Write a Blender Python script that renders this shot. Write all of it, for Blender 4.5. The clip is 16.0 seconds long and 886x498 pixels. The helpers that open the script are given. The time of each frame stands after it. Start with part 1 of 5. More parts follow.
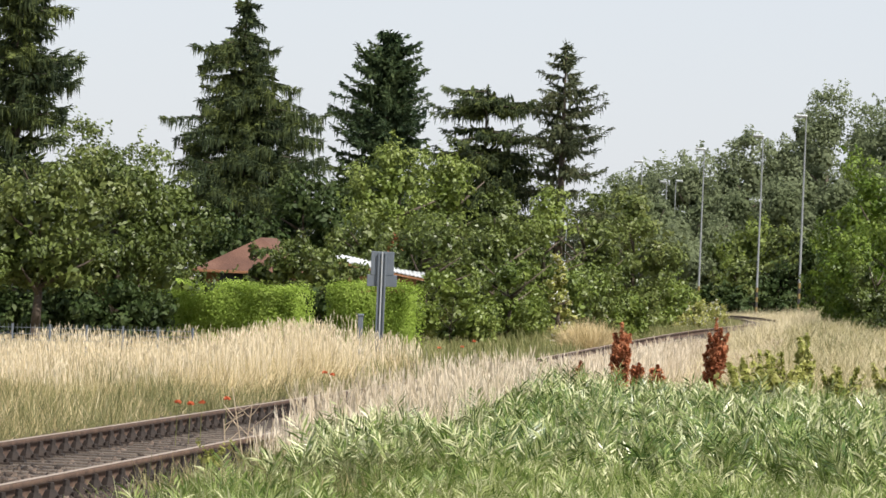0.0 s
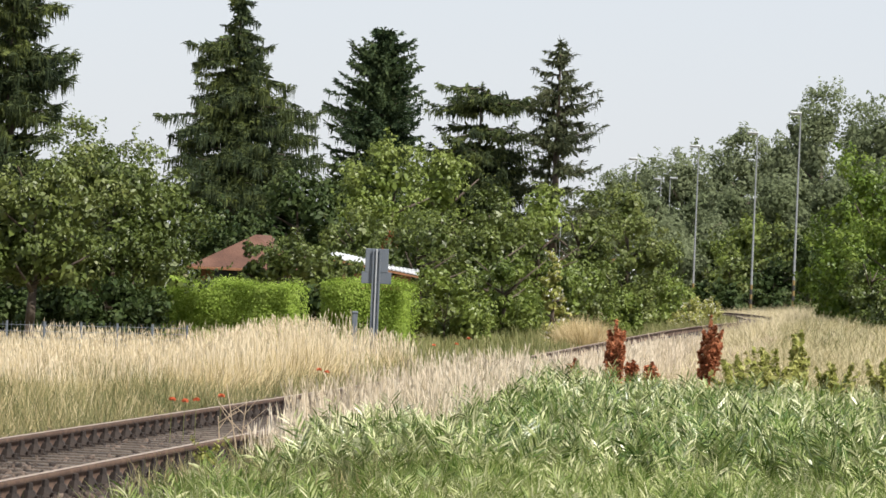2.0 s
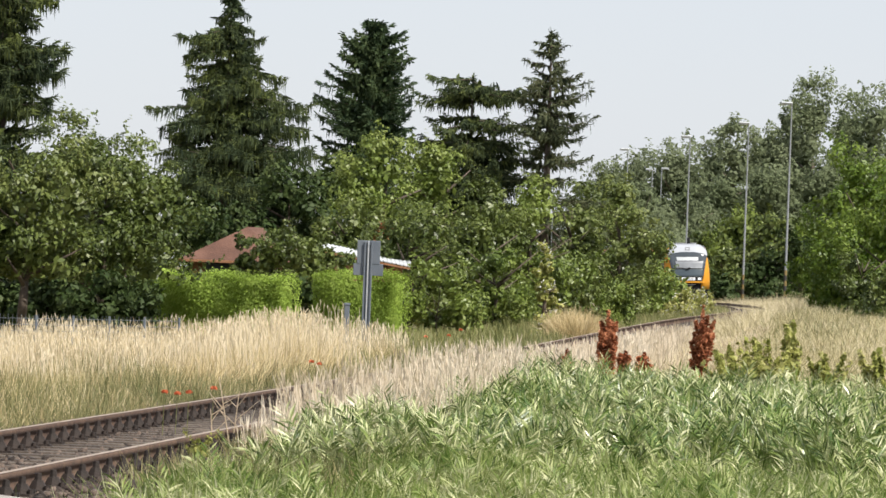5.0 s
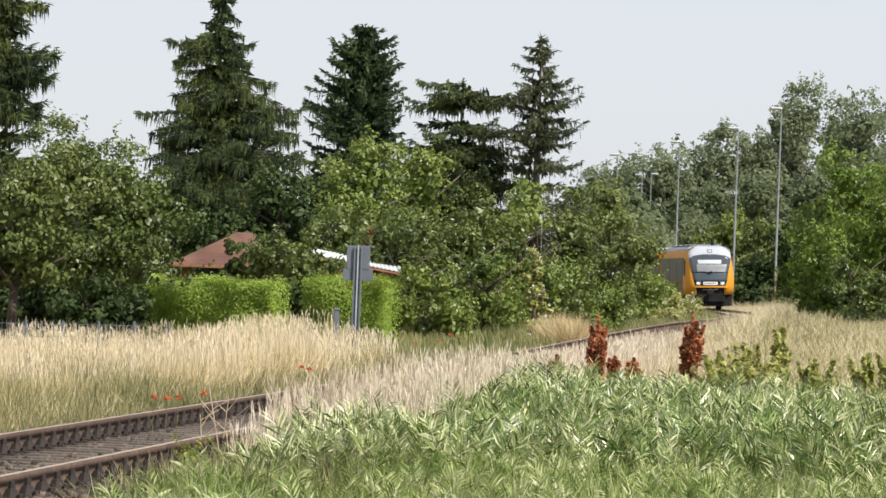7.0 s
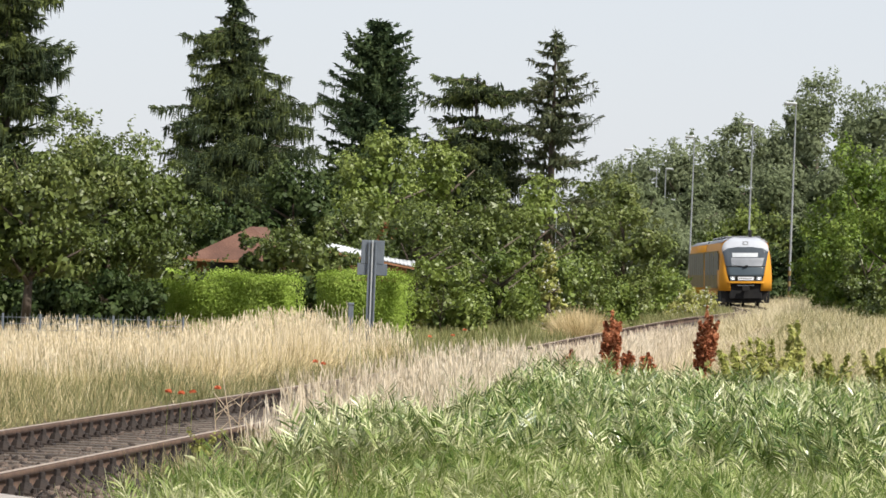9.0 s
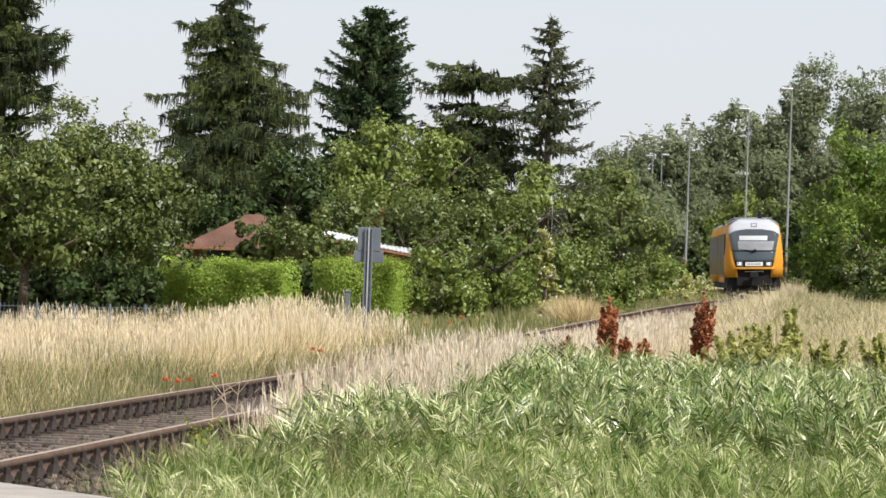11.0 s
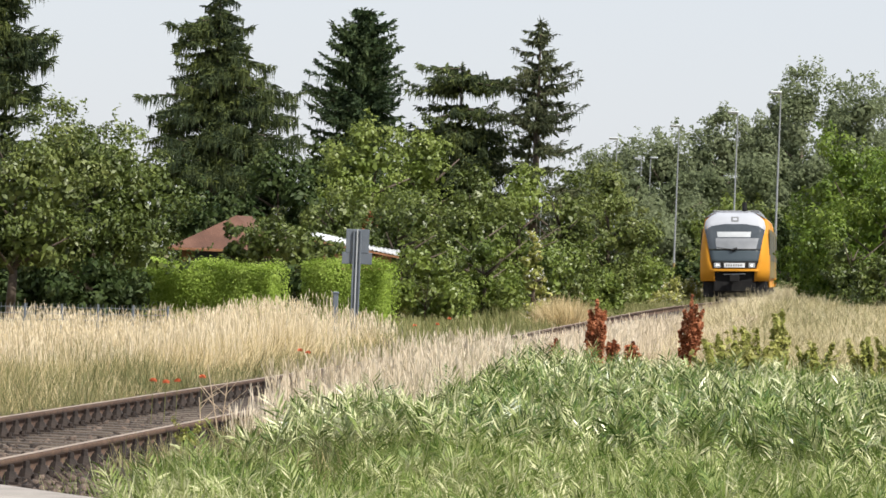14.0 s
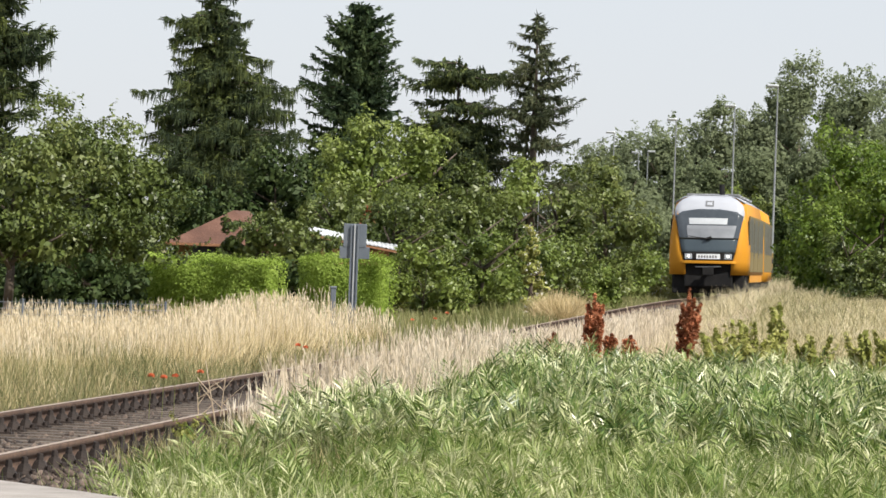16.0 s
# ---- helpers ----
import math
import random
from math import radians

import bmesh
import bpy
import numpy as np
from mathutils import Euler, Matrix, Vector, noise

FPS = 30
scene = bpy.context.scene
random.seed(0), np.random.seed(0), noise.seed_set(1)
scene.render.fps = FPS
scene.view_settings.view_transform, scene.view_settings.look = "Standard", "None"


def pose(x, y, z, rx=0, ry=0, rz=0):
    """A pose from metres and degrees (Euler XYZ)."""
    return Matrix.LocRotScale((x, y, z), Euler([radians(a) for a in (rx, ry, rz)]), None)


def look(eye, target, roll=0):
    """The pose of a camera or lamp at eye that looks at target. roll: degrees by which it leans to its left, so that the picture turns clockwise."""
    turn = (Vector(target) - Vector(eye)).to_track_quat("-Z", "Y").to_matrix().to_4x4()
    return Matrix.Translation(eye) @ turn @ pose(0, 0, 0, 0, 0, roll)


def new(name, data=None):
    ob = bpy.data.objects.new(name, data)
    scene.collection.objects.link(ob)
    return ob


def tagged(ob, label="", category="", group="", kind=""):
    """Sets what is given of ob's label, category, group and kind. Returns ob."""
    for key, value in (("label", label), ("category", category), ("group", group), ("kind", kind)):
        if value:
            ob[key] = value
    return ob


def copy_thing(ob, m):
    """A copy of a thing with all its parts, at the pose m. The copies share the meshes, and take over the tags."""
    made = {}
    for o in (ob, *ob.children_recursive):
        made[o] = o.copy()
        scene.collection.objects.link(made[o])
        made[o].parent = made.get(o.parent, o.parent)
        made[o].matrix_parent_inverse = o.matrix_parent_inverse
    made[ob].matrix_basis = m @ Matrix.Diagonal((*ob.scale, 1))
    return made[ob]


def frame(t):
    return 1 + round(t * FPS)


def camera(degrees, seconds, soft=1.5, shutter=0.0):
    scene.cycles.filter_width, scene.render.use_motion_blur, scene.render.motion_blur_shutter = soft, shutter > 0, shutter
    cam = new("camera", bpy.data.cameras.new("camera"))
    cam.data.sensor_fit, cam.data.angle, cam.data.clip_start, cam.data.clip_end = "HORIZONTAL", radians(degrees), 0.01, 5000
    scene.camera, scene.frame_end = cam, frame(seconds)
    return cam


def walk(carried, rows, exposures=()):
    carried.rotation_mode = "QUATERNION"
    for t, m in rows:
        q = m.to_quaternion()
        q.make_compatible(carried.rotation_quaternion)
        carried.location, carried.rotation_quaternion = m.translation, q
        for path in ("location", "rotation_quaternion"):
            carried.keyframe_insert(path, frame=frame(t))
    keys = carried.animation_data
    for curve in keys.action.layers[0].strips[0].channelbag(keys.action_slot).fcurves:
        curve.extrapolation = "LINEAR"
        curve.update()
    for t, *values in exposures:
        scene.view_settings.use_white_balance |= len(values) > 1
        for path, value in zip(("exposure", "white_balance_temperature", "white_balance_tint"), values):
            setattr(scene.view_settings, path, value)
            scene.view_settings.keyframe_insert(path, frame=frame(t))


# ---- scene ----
cam = camera(9.957, 16.0, soft=1.6)
EYE = (0, 0, 1.45)
walk(cam, [
    (0, look(EYE, (-0.562, 100, 2.162), 2.42)),
    (0.5, look(EYE, (-0.526, 100, 2.156), 2.35)),
    (1, look(EYE, (-0.500, 100, 2.188), 2.28)),
    (1.5, look(EYE, (-0.443, 100, 2.125), 2.31)),
    (2, look(EYE, (-0.450, 100, 2.111), 2.41)),
    (2.5, look(EYE, (-0.406, 100, 2.107), 2.44)),
    (3, look(EYE, (-0.471, 100, 2.064), 2.26)),
    (3.5, look(EYE, (-0.409, 100, 1.996), 2.30)),
    (4, look(EYE, (-0.386, 100, 1.971), 2.26)),
    (6.5, look(EYE, (-0.173, 100, 1.936), 2.08)),
    (7, look(EYE, (-0.082, 100, 2.061), 2.18)),
    (7.5, look(EYE, (-0.172, 100, 2.153), 2.23)),
    (8, look(EYE, (-0.378, 100, 2.130), 2.24)),
    (8.5, look(EYE, (-0.375, 100, 2.065), 2.16)),
    (9, look(EYE, (-0.361, 100, 1.945), 2.25)),
    (11.5, look(EYE, (-0.271, 100, 1.570), 2.00)),
    (12, look(EYE, (-0.301, 100, 1.452), 2.12)),
    (12.5, look(EYE, (-0.276, 100, 1.457), 2.20)),
    (13, look(EYE, (-0.163, 100, 1.502), 2.19)),
    (13.5, look(EYE, (-0.077, 100, 1.698), 2.08)),
    (14, look(EYE, (-0.054, 100, 1.738), 2.24)),
    (14.5, look(EYE, (0.000, 100, 1.728), 2.20)),
    (15, look(EYE, (-0.025, 100, 1.687), 2.02)),
    (15.5, look(EYE, (-0.007, 100, 1.652), 2.01)),
    (16, look(EYE, (-0.001, 100, 1.629), 2.09)),
])

# ---- light ----
SUN_EL, SUN_AZ = radians(50), radians(132)
world = bpy.data.worlds.new("summer_sky")
scene.world = world
world.use_nodes = True
wn = world.node_tree.nodes
sky = wn.new("ShaderNodeTexSky")
sky.sky_type, sky.sun_disc = "NISHITA", False
sky.sun_elevation, sky.sun_rotation = SUN_EL, SUN_AZ
sky.air_density, sky.dust_density, sky.ozone_density = 1.0, 0.7, 1.5
wn["Background"].inputs["Strength"].default_value = 0.11
# summer haze whitens the clear sky
haze = wn.new("ShaderNodeMix")
haze.data_type = "RGBA"
haze.inputs["Factor"].default_value = 0.85
haze.inputs["B"].default_value = (3.85, 4.0, 4.4, 1)
world.node_tree.links.new(sky.outputs[0], haze.inputs["A"])
world.node_tree.links.new(haze.outputs["Result"], wn["Background"].inputs["Color"])
SUN_DIR = Vector((math.sin(SUN_AZ) * math.cos(SUN_EL), math.cos(SUN_AZ) * math.cos(SUN_EL), math.sin(SUN_EL)))
sun = new("sun", bpy.data.lights.new("sun", "SUN"))
sun.data.energy, sun.data.angle, sun.data.color = 4.2, radians(0.6), (1.0, 0.95, 0.87)
sun.matrix_world = look(SUN_DIR * 50, (0, 0, 0))
scene.view_settings.exposure = 0.75


# ---- materials ----
def material(name, colors, rough=0.7, scale=8.0, fine=60.0, metal=0.0, bump=0.2, island=0.0, obj_random=0.0, translucent=0.0,
             stain=None, emission=0.0, spec=0.5, coat=0.0):
    """A material whose colour wanders between colors on two scales, with fine relief."""
    m = bpy.data.materials.new(name)
    m.use_nodes = True
    nt = m.node_tree
    n, l = nt.nodes, nt.links
    b = n["Principled BSDF"]
    tc = n.new("ShaderNodeTexCoord")
    big, small = n.new("ShaderNodeTexNoise"), n.new("ShaderNodeTexNoise")
    big.inputs["Scale"].default_value, small.inputs["Scale"].default_value = scale, fine
    big.inputs["Detail"].default_value = 5
    for t in (big, small):
        l.new(tc.outputs["Object"], t.inputs["Vector"])
    mix = n.new("ShaderNodeMath")
    mix.operation = "MULTIPLY_ADD"
    l.new(small.outputs["Fac"], mix.inputs[0])
    mix.inputs[1].default_value = 0.45
    l.new(big.outputs["Fac"], mix.inputs[2])
    fac = n.new("ShaderNodeMath")
    fac.operation = "MULTIPLY_ADD"
    l.new(mix.outputs[0], fac.inputs[0])
    fac.inputs[1].default_value, fac.inputs[2].default_value = 2.2, -1.08
    last = fac
    for amount, node, out in ((island, "ShaderNodeNewGeometry", "Random Per Island"), (obj_random, "ShaderNodeObjectInfo", "Random")):
        if amount:
            g = n.new(node)
            add = n.new("ShaderNodeMath")
            add.operation = "MULTIPLY_ADD"
            l.new(g.outputs[out], add.inputs[0])
            add.inputs[1].default_value = amount
            sub = n.new("ShaderNodeMath")
            sub.operation = "SUBTRACT"
            l.new(last.outputs[0], sub.inputs[0])
            sub.inputs[1].default_value = amount / 2
            l.new(sub.outputs[0], add.inputs[2])
            last = add
    ramp = n.new("ShaderNodeValToRGB")
    el = ramp.color_ramp.elements
    while len(el) < len(colors):
        el.new(0.5)
    for i, c in enumerate(colors):
        el[i].position = i / max(1, len(colors) - 1)
        el[i].color = (*c, 1)
    l.new(last.outputs[0], ramp.inputs["Fac"])
    l.new(ramp.outputs["Color"], b.inputs["Base Color"])
    b.inputs["Roughness"].default_value, b.inputs["Metallic"].default_value = rough, metal
    b.inputs["Specular IOR Level"].default_value = spec
    b.inputs["Coat Weight"].default_value = coat
    if bump:
        bp = n.new("ShaderNodeBump")
        bp.inputs["Strength"].default_value, bp.inputs["Distance"].default_value = bump, 0.02
        l.new(small.outputs["Fac"], bp.inputs["Height"])
        l.new(bp.outputs["Normal"], b.inputs["Normal"])
    if emission:
        l.new(ramp.outputs["Color"], b.inputs["Emission Color"])
        b.inputs["Emission Strength"].default_value = emission
    if translucent:
        tr = n.new("ShaderNodeBsdfTranslucent")
        l.new(ramp.outputs["Color"], tr.inputs["Color"])
        ms = n.new("ShaderNodeMixShader")
        ms.inputs["Fac"].default_value = translucent
        l.new(b.outputs[0], ms.inputs[1])
        l.new(tr.outputs[0], ms.inputs[2])
        l.new(ms.outputs[0], n["Material Output"].inputs["Surface"])
    return m


LEAF = {
    "light": material("leaf_light", [(0.075, 0.115, 0.02), (0.145, 0.195, 0.035), (0.22, 0.265, 0.065)], 0.45, 0.7, 3, bump=0, island=0.4, obj_random=0.3, translucent=0.28, spec=0.4),
    "mid": material("leaf_mid", [(0.055, 0.08, 0.017), (0.105, 0.138, 0.03), (0.165, 0.19, 0.055)], 0.45, 0.7, 3, bump=0, island=0.4, obj_random=0.45, translucent=0.25, spec=0.4),
    "bright": material("leaf_bright", [(0.07, 0.125, 0.015), (0.125, 0.19, 0.024), (0.2, 0.26, 0.05)], 0.45, 0.6, 3, bump=0, island=0.4, translucent=0.35, spec=0.35),
    # deep green that also carries painted shade for places under and behind trees
    "dark": material("leaf_dark_shade", [(0.022, 0.042, 0.012), (0.042, 0.066, 0.018), (0.07, 0.092, 0.028)], 0.6, 0.5, 3, bump=0, island=0.4, translucent=0.2, spec=0.2),
    # pale greyish green: the haze of distance is mixed into this leaf colour
    "poplar": material("leaf_poplar_haze", [(0.16, 0.195, 0.1), (0.205, 0.24, 0.135), (0.26, 0.295, 0.18)], 0.65, 0.15, 1, bump=0, island=0.25, obj_random=0.3, translucent=0.5, spec=0.05),
    "hedge": material("leaf_hedge", [(0.19, 0.275, 0.036), (0.265, 0.365, 0.06), (0.35, 0.45, 0.1)], 0.6, 1.5, 6, bump=0, island=0.6, translucent=0.3, spec=0.2),
    "weed": material("leaf_weed", [(0.2, 0.22, 0.05), (0.33, 0.34, 0.09), (0.5, 0.47, 0.2)], 0.6, 1, 5, bump=0, island=0.8, translucent=0.35, spec=0.25),
    "rust": material("dock_rust", [(0.19, 0.06, 0.027), (0.36, 0.125, 0.058), (0.5, 0.23, 0.12)], 0.8, 4, 20, bump=0, island=0.9, translucent=0.15, spec=0.2),
}
NEEDLE = material("needles", [(0.018, 0.031, 0.015), (0.038, 0.054, 0.022), (0.055, 0.073, 0.025), (0.105, 0.128, 0.032)], 0.7, 0.75, 3, bump=0, island=0.6, translucent=0.15, spec=0.2)
FIR = material("needles_fir", [(0.018, 0.036, 0.017), (0.036, 0.06, 0.024), (0.06, 0.085, 0.03)], 0.7, 0.6, 3, bump=0, island=0.6, translucent=0.15, spec=0.2)
NEEDLE_THIN = material("needles_grey", [(0.035, 0.046, 0.025), (0.062, 0.075, 0.036), (0.1, 0.105, 0.05)], 0.7, 0.6, 3, bump=0, island=0.6, translucent=0.15, spec=0.2)
BARK = material("bark", [(0.05, 0.035, 0.025), (0.11, 0.085, 0.065)], 0.9, 3, 30, bump=0.6)
STRAW = material("straw", [(0.38, 0.29, 0.13), (0.59, 0.475, 0.26), (0.73, 0.615, 0.39)], 0.7, 0.35, 3, bump=0, island=0.8, translucent=0.3)
STRAW_PINK = material("straw_pink", [(0.4, 0.3, 0.2), (0.57, 0.46, 0.33), (0.72, 0.62, 0.48)], 0.7, 0.35, 3, bump=0, island=0.8, translucent=0.3)
SEED = material("seed_heads", [(0.48, 0.39, 0.26), (0.64, 0.54, 0.4), (0.8, 0.71, 0.57)], 0.7, 0.35, 3, bump=0, island=0.8, translucent=0.3)
BANK_SEED = material("bank_seed", [(0.5, 0.4, 0.24), (0.66, 0.55, 0.36), (0.8, 0.7, 0.52)], 0.7, 0.35, 3, bump=0, island=0.8, translucent=0.3)
MEADOW = material("meadow_straw", [(0.42, 0.35, 0.18), (0.57, 0.49, 0.3), (0.7, 0.62, 0.43)], 0.7, 0.25, 3, bump=0, island=0.6, translucent=0.3)
GRASS = material("grass_green", [(0.12, 0.14, 0.04), (0.2, 0.21, 0.07), (0.36, 0.32, 0.15)], 0.55, 0.5, 4, bump=0, island=0.9, translucent=0.35)
GRASS_GREY = material("grass_grey", [(0.1, 0.112, 0.036), (0.19, 0.19, 0.07), (0.38, 0.32, 0.15)], 0.6, 0.5, 4, bump=0, island=0.9, translucent=0.3)
BLADE = material("reed_leaf", [(0.045, 0.09, 0.014), (0.125, 0.185, 0.036), (0.25, 0.295, 0.1), (0.56, 0.56, 0.33)], 0.34, 0.7, 5, bump=0, island=1.1, translucent=0.15, spec=0.5)
BLADE_FRESH = material("fresh_grass", [(0.085, 0.14, 0.026), (0.175, 0.24, 0.054), (0.3, 0.34, 0.12), (0.58, 0.58, 0.34)], 0.5, 0.5, 5, bump=0, island=0.9, translucent=0.35, spec=0.3)
SOIL = material("soil", [(0.07, 0.07, 0.03), (0.13, 0.11, 0.05), (0.2, 0.17, 0.08)], 0.95, 0.5, 6, bump=0.5)
BALLAST = material("ballast", [(0.018, 0.012, 0.009), (0.05, 0.034, 0.025), (0.14, 0.103, 0.08)], 0.9, 4, 50, bump=0.5, island=0.9)
SLEEPER = material("sleeper_wood", [(0.036, 0.027, 0.02), (0.07, 0.053, 0.04), (0.135, 0.107, 0.083)], 0.9, 3, 60, bump=0.6, obj_random=0.5)
RUST = material("rail_rust", [(0.045, 0.024, 0.015), (0.078, 0.043, 0.027), (0.125, 0.075, 0.047)], 0.85, 6, 70, bump=0.4, obj_random=0.3)
CLIP = material("clip_rust", [(0.012, 0.008, 0.006), (0.032, 0.021, 0.016)], 0.85, 6, 70, bump=0.3, obj_random=0.4)
RAILTOP = material("rail_tread", [(0.3, 0.22, 0.155), (0.44, 0.345, 0.26)], 0.45, 5, 60, metal=0.4, bump=0.1)
ASPHALT = material("road_concrete", [(0.2, 0.18, 0.16), (0.27, 0.245, 0.22), (0.33, 0.3, 0.27)], 0.9, 3, 60, bump=0.3)
GREY_STEEL = material("grey_steel", [(0.11, 0.13, 0.155), (0.16, 0.18, 0.205)], 0.5, 3, 40, metal=0.3, bump=0.1)
GALVANISED = material("galvanised", [(0.36, 0.38, 0.4), (0.5, 0.52, 0.53)], 0.45, 2, 40, metal=0.4, bump=0.1)
POLE_GREY = material("weathered_galvanised", [(0.2, 0.215, 0.225), (0.3, 0.315, 0.325)], 0.55, 2, 40, metal=0.3, bump=0.1)
BLACKYELLOW = [material("band_black", [(0.02, 0.02, 0.02), (0.035, 0.033, 0.03)], 0.6), material("band_yellow", [(0.14, 0.1, 0.035), (0.2, 0.14, 0.045)], 0.6)]
ROOF_RED = material("roof_felt_red", [(0.07, 0.031, 0.02), (0.105, 0.048, 0.03), (0.15, 0.075, 0.05)], 0.85, 1.5, 25, bump=0.5)
ROOF_WHITE = material("roof_sheet_white", [(0.42, 0.44, 0.46), (0.68, 0.7, 0.72)], 0.4, 2, 30, bump=0.1)
SHED_ORANGE = material("shed_boards", [(0.2, 0.09, 0.042), (0.3, 0.145, 0.07)], 0.8, 3, 40, bump=0.4)
SHED_DARK = material("shed_window", [(0.01, 0.012, 0.014), (0.03, 0.032, 0.035)], 0.3)
PAINT_YELLOW = material("train_yellow", [(0.5, 0.22, 0.018), (0.57, 0.258, 0.025)], 0.6, 1, 30, bump=0.03, spec=0.18)
PAINT_SILVER = material("train_silver", [(0.31, 0.325, 0.36), (0.37, 0.385, 0.42)], 0.5, 1, 30, bump=0.03, spec=0.3)
PAINT_DARK = material("train_underframe", [(0.008, 0.008, 0.009), (0.02, 0.019, 0.018)], 0.8, 2, 30, spec=0.2)
ROOF_GREY = material("train_roof", [(0.1, 0.105, 0.11), (0.17, 0.175, 0.18)], 0.7, 2, 30)
GLASS_DARK = material("train_glass", [(0.03, 0.038, 0.045), (0.06, 0.07, 0.08)], 0.08, 0.6, 5, bump=0, spec=0.9)
SIDE_GREY = material("train_side_band", [(0.15, 0.12, 0.055), (0.21, 0.17, 0.085)], 0.8, 0.8, 12, bump=0.02, spec=0.08)
SIDE_GLASS = material("train_side_glass", [(0.05, 0.052, 0.04), (0.09, 0.09, 0.065)], 0.5, 0.6, 5, bump=0, spec=0.1)
PANEL_DARK = material("train_panel", [(0.035, 0.05, 0.062), (0.05, 0.068, 0.08)], 0.3, 1, 20, bump=0.02)
BLIND = material("train_blind", [(0.36, 0.38, 0.4), (0.48, 0.5, 0.52)], 0.4, 2, 30, bump=0)
# grey that imitates the sky mirrored in the windscreen
SCREEN_GLARE = material("screen_glare_grey", [(0.17, 0.18, 0.195), (0.25, 0.262, 0.28)], 0.3, 1.2, 4, bump=0)
LAMP_GLOW = material("headlight_glow", [(1.0, 0.93, 0.8), (1.0, 0.96, 0.88)], 0.3, bump=0, emission=2.0)
LAMP_OFF = material("headlight_glass", [(0.25, 0.27, 0.29), (0.4, 0.42, 0.44)], 0.15, bump=0)
PLATE = material("plate_white", [(0.62, 0.63, 0.65), (0.75, 0.76, 0.77)], 0.5, bump=0)
POPPY = material("poppy", [(0.6, 0.13, 0.05), (0.72, 0.22, 0.1)], 0.6, 5, 40, bump=0, island=0.5, translucent=0.35)
WHITE_FLOWER = material("flower_white", [(0.6, 0.6, 0.52), (0.78, 0.78, 0.72)], 0.7, bump=0, translucent=0.3)


# ---- mesh helpers ----
rng = np.random.default_rng(7)


def mesh_object(name, verts, faces, mat, parent=None, label="", smooth=False):
    me = bpy.data.meshes.new(name)
    verts = np.asarray(verts, dtype=np.float32).reshape(-1, 3)
    if isinstance(faces, np.ndarray):
        k = faces.shape[1]
        me.vertices.add(len(verts))
        me.vertices.foreach_set("co", verts.ravel())
        me.loops.add(faces.size)
        me.loops.foreach_set("vertex_index", faces.astype(np.int32).ravel())
        me.polygons.add(len(faces))
        me.polygons.foreach_set("loop_start", np.arange(0, faces.size, k, dtype=np.int32))
        me.update(calc_edges=True)
    else:
        me.from_pydata(verts.tolist(), [], faces)
    me.materials.append(mat)
    if smooth:
        me.polygons.foreach_set("use_smooth", np.ones(len(me.polygons), dtype=bool))
    ob = new(name, me)
    if parent:
        ob.parent = parent
    if label:
        ob["label"] = label
    return ob


def part(name, bm, mat, parent=None, label="", smooth=False):
    me = bpy.data.meshes.new(name)
    bm.normal_update()
    bm.to_mesh(me)
    bm.free()
    me.materials.append(mat)
    if smooth:
        for p in me.polygons:
            p.use_smooth = True
    ob = new(name, me)
    if parent:
        ob.parent = parent
    if label:
        ob["label"] = label
    return ob


def box(bm, lo, hi, bevel=0.0, m=None):
    r = bmesh.ops.create_cube(bm, size=1)
    c = [(a + b) / 2 for a, b in zip(lo, hi)]
    s = [b - a for a, b in zip(lo, hi)]
    bmesh.ops.transform(bm, matrix=Matrix.Translation(c) @ Matrix.Diagonal((*s, 1)), verts=r["verts"])
    vs = r["verts"]
    if bevel:
        es = list({e for v in vs for e in v.link_edges})
        out = bmesh.ops.bevel(bm, geom=es, offset=bevel, segments=2, affect="EDGES", profile=0.5)
        vs = list({v for f in out["faces"] for v in f.verts} | {v for v in vs if v.is_valid})
    if m is not None:
        bmesh.ops.transform(bm, matrix=m, verts=vs)
    return bm


def tube(bm, p, q, r1, r2, n=10):
    p, q = Vector(p), Vector(q)
    d = q - p
    m = Matrix.Translation((p + q) / 2) @ d.to_track_quat("Z", "Y").to_matrix().to_4x4()
    bmesh.ops.create_cone(bm, cap_ends=True, segments=n, radius1=r1, radius2=r2, depth=d.length, matrix=m)
    return bm


def unit(v):
    return v / np.maximum(np.linalg.norm(v, axis=-1, keepdims=True), 1e-9)


def strips(base, way, length, width, droop, profile):
    """Ribbons that leave base along way and droop; profile gives the width from foot to tip. Returns verts and quads."""
    n, k = len(base), len(profile)
    u = np.linspace(0, 1, k)
    side = unit(np.cross(way, rng.normal(size=(n, 3)) * 0.6 + np.array([0, 0.9, 0.0])))
    mid = base[:, None] + way[:, None] * (length[:, None] * u)[..., None]
    mid[..., 2] -= (droop * length)[:, None] * u ** 2
    w = (width[:, None] * np.asarray(profile)[None])[..., None] * side[:, None] / 2
    v = np.stack([mid - w, mid + w], axis=2)
    i = (np.arange(n)[:, None] * 2 * k + np.arange(k - 1)[None] * 2).ravel()
    return v.reshape(-1, 3), np.stack([i, i + 1, i + 3, i + 2], axis=1)


def leaves(centre, size, up=0.5, out=None):
    """One pointed leaf a centre, facing anywhere but mostly upwards, or mostly along out."""
    n = len(centre)
    nor = rng.normal(size=(n, 3)) + np.array([0, 0, up])
    nor = unit(nor if out is None else nor * 0.42 + out)
    a = unit(np.cross(nor, rng.normal(size=(n, 3))))
    b = np.cross(nor, a)
    s = (size * rng.uniform(0.65, 1.25, n))[:, None]
    fold = nor * s * 0.12
    v = np.stack([centre - a * s * 0.5, centre + b * s * 0.29 + fold, centre + a * s * 0.5 - fold * 0.6, centre - b * s * 0.29 + fold], axis=1)
    return v.reshape(-1, 3), np.arange(4 * n).reshape(-1, 4)


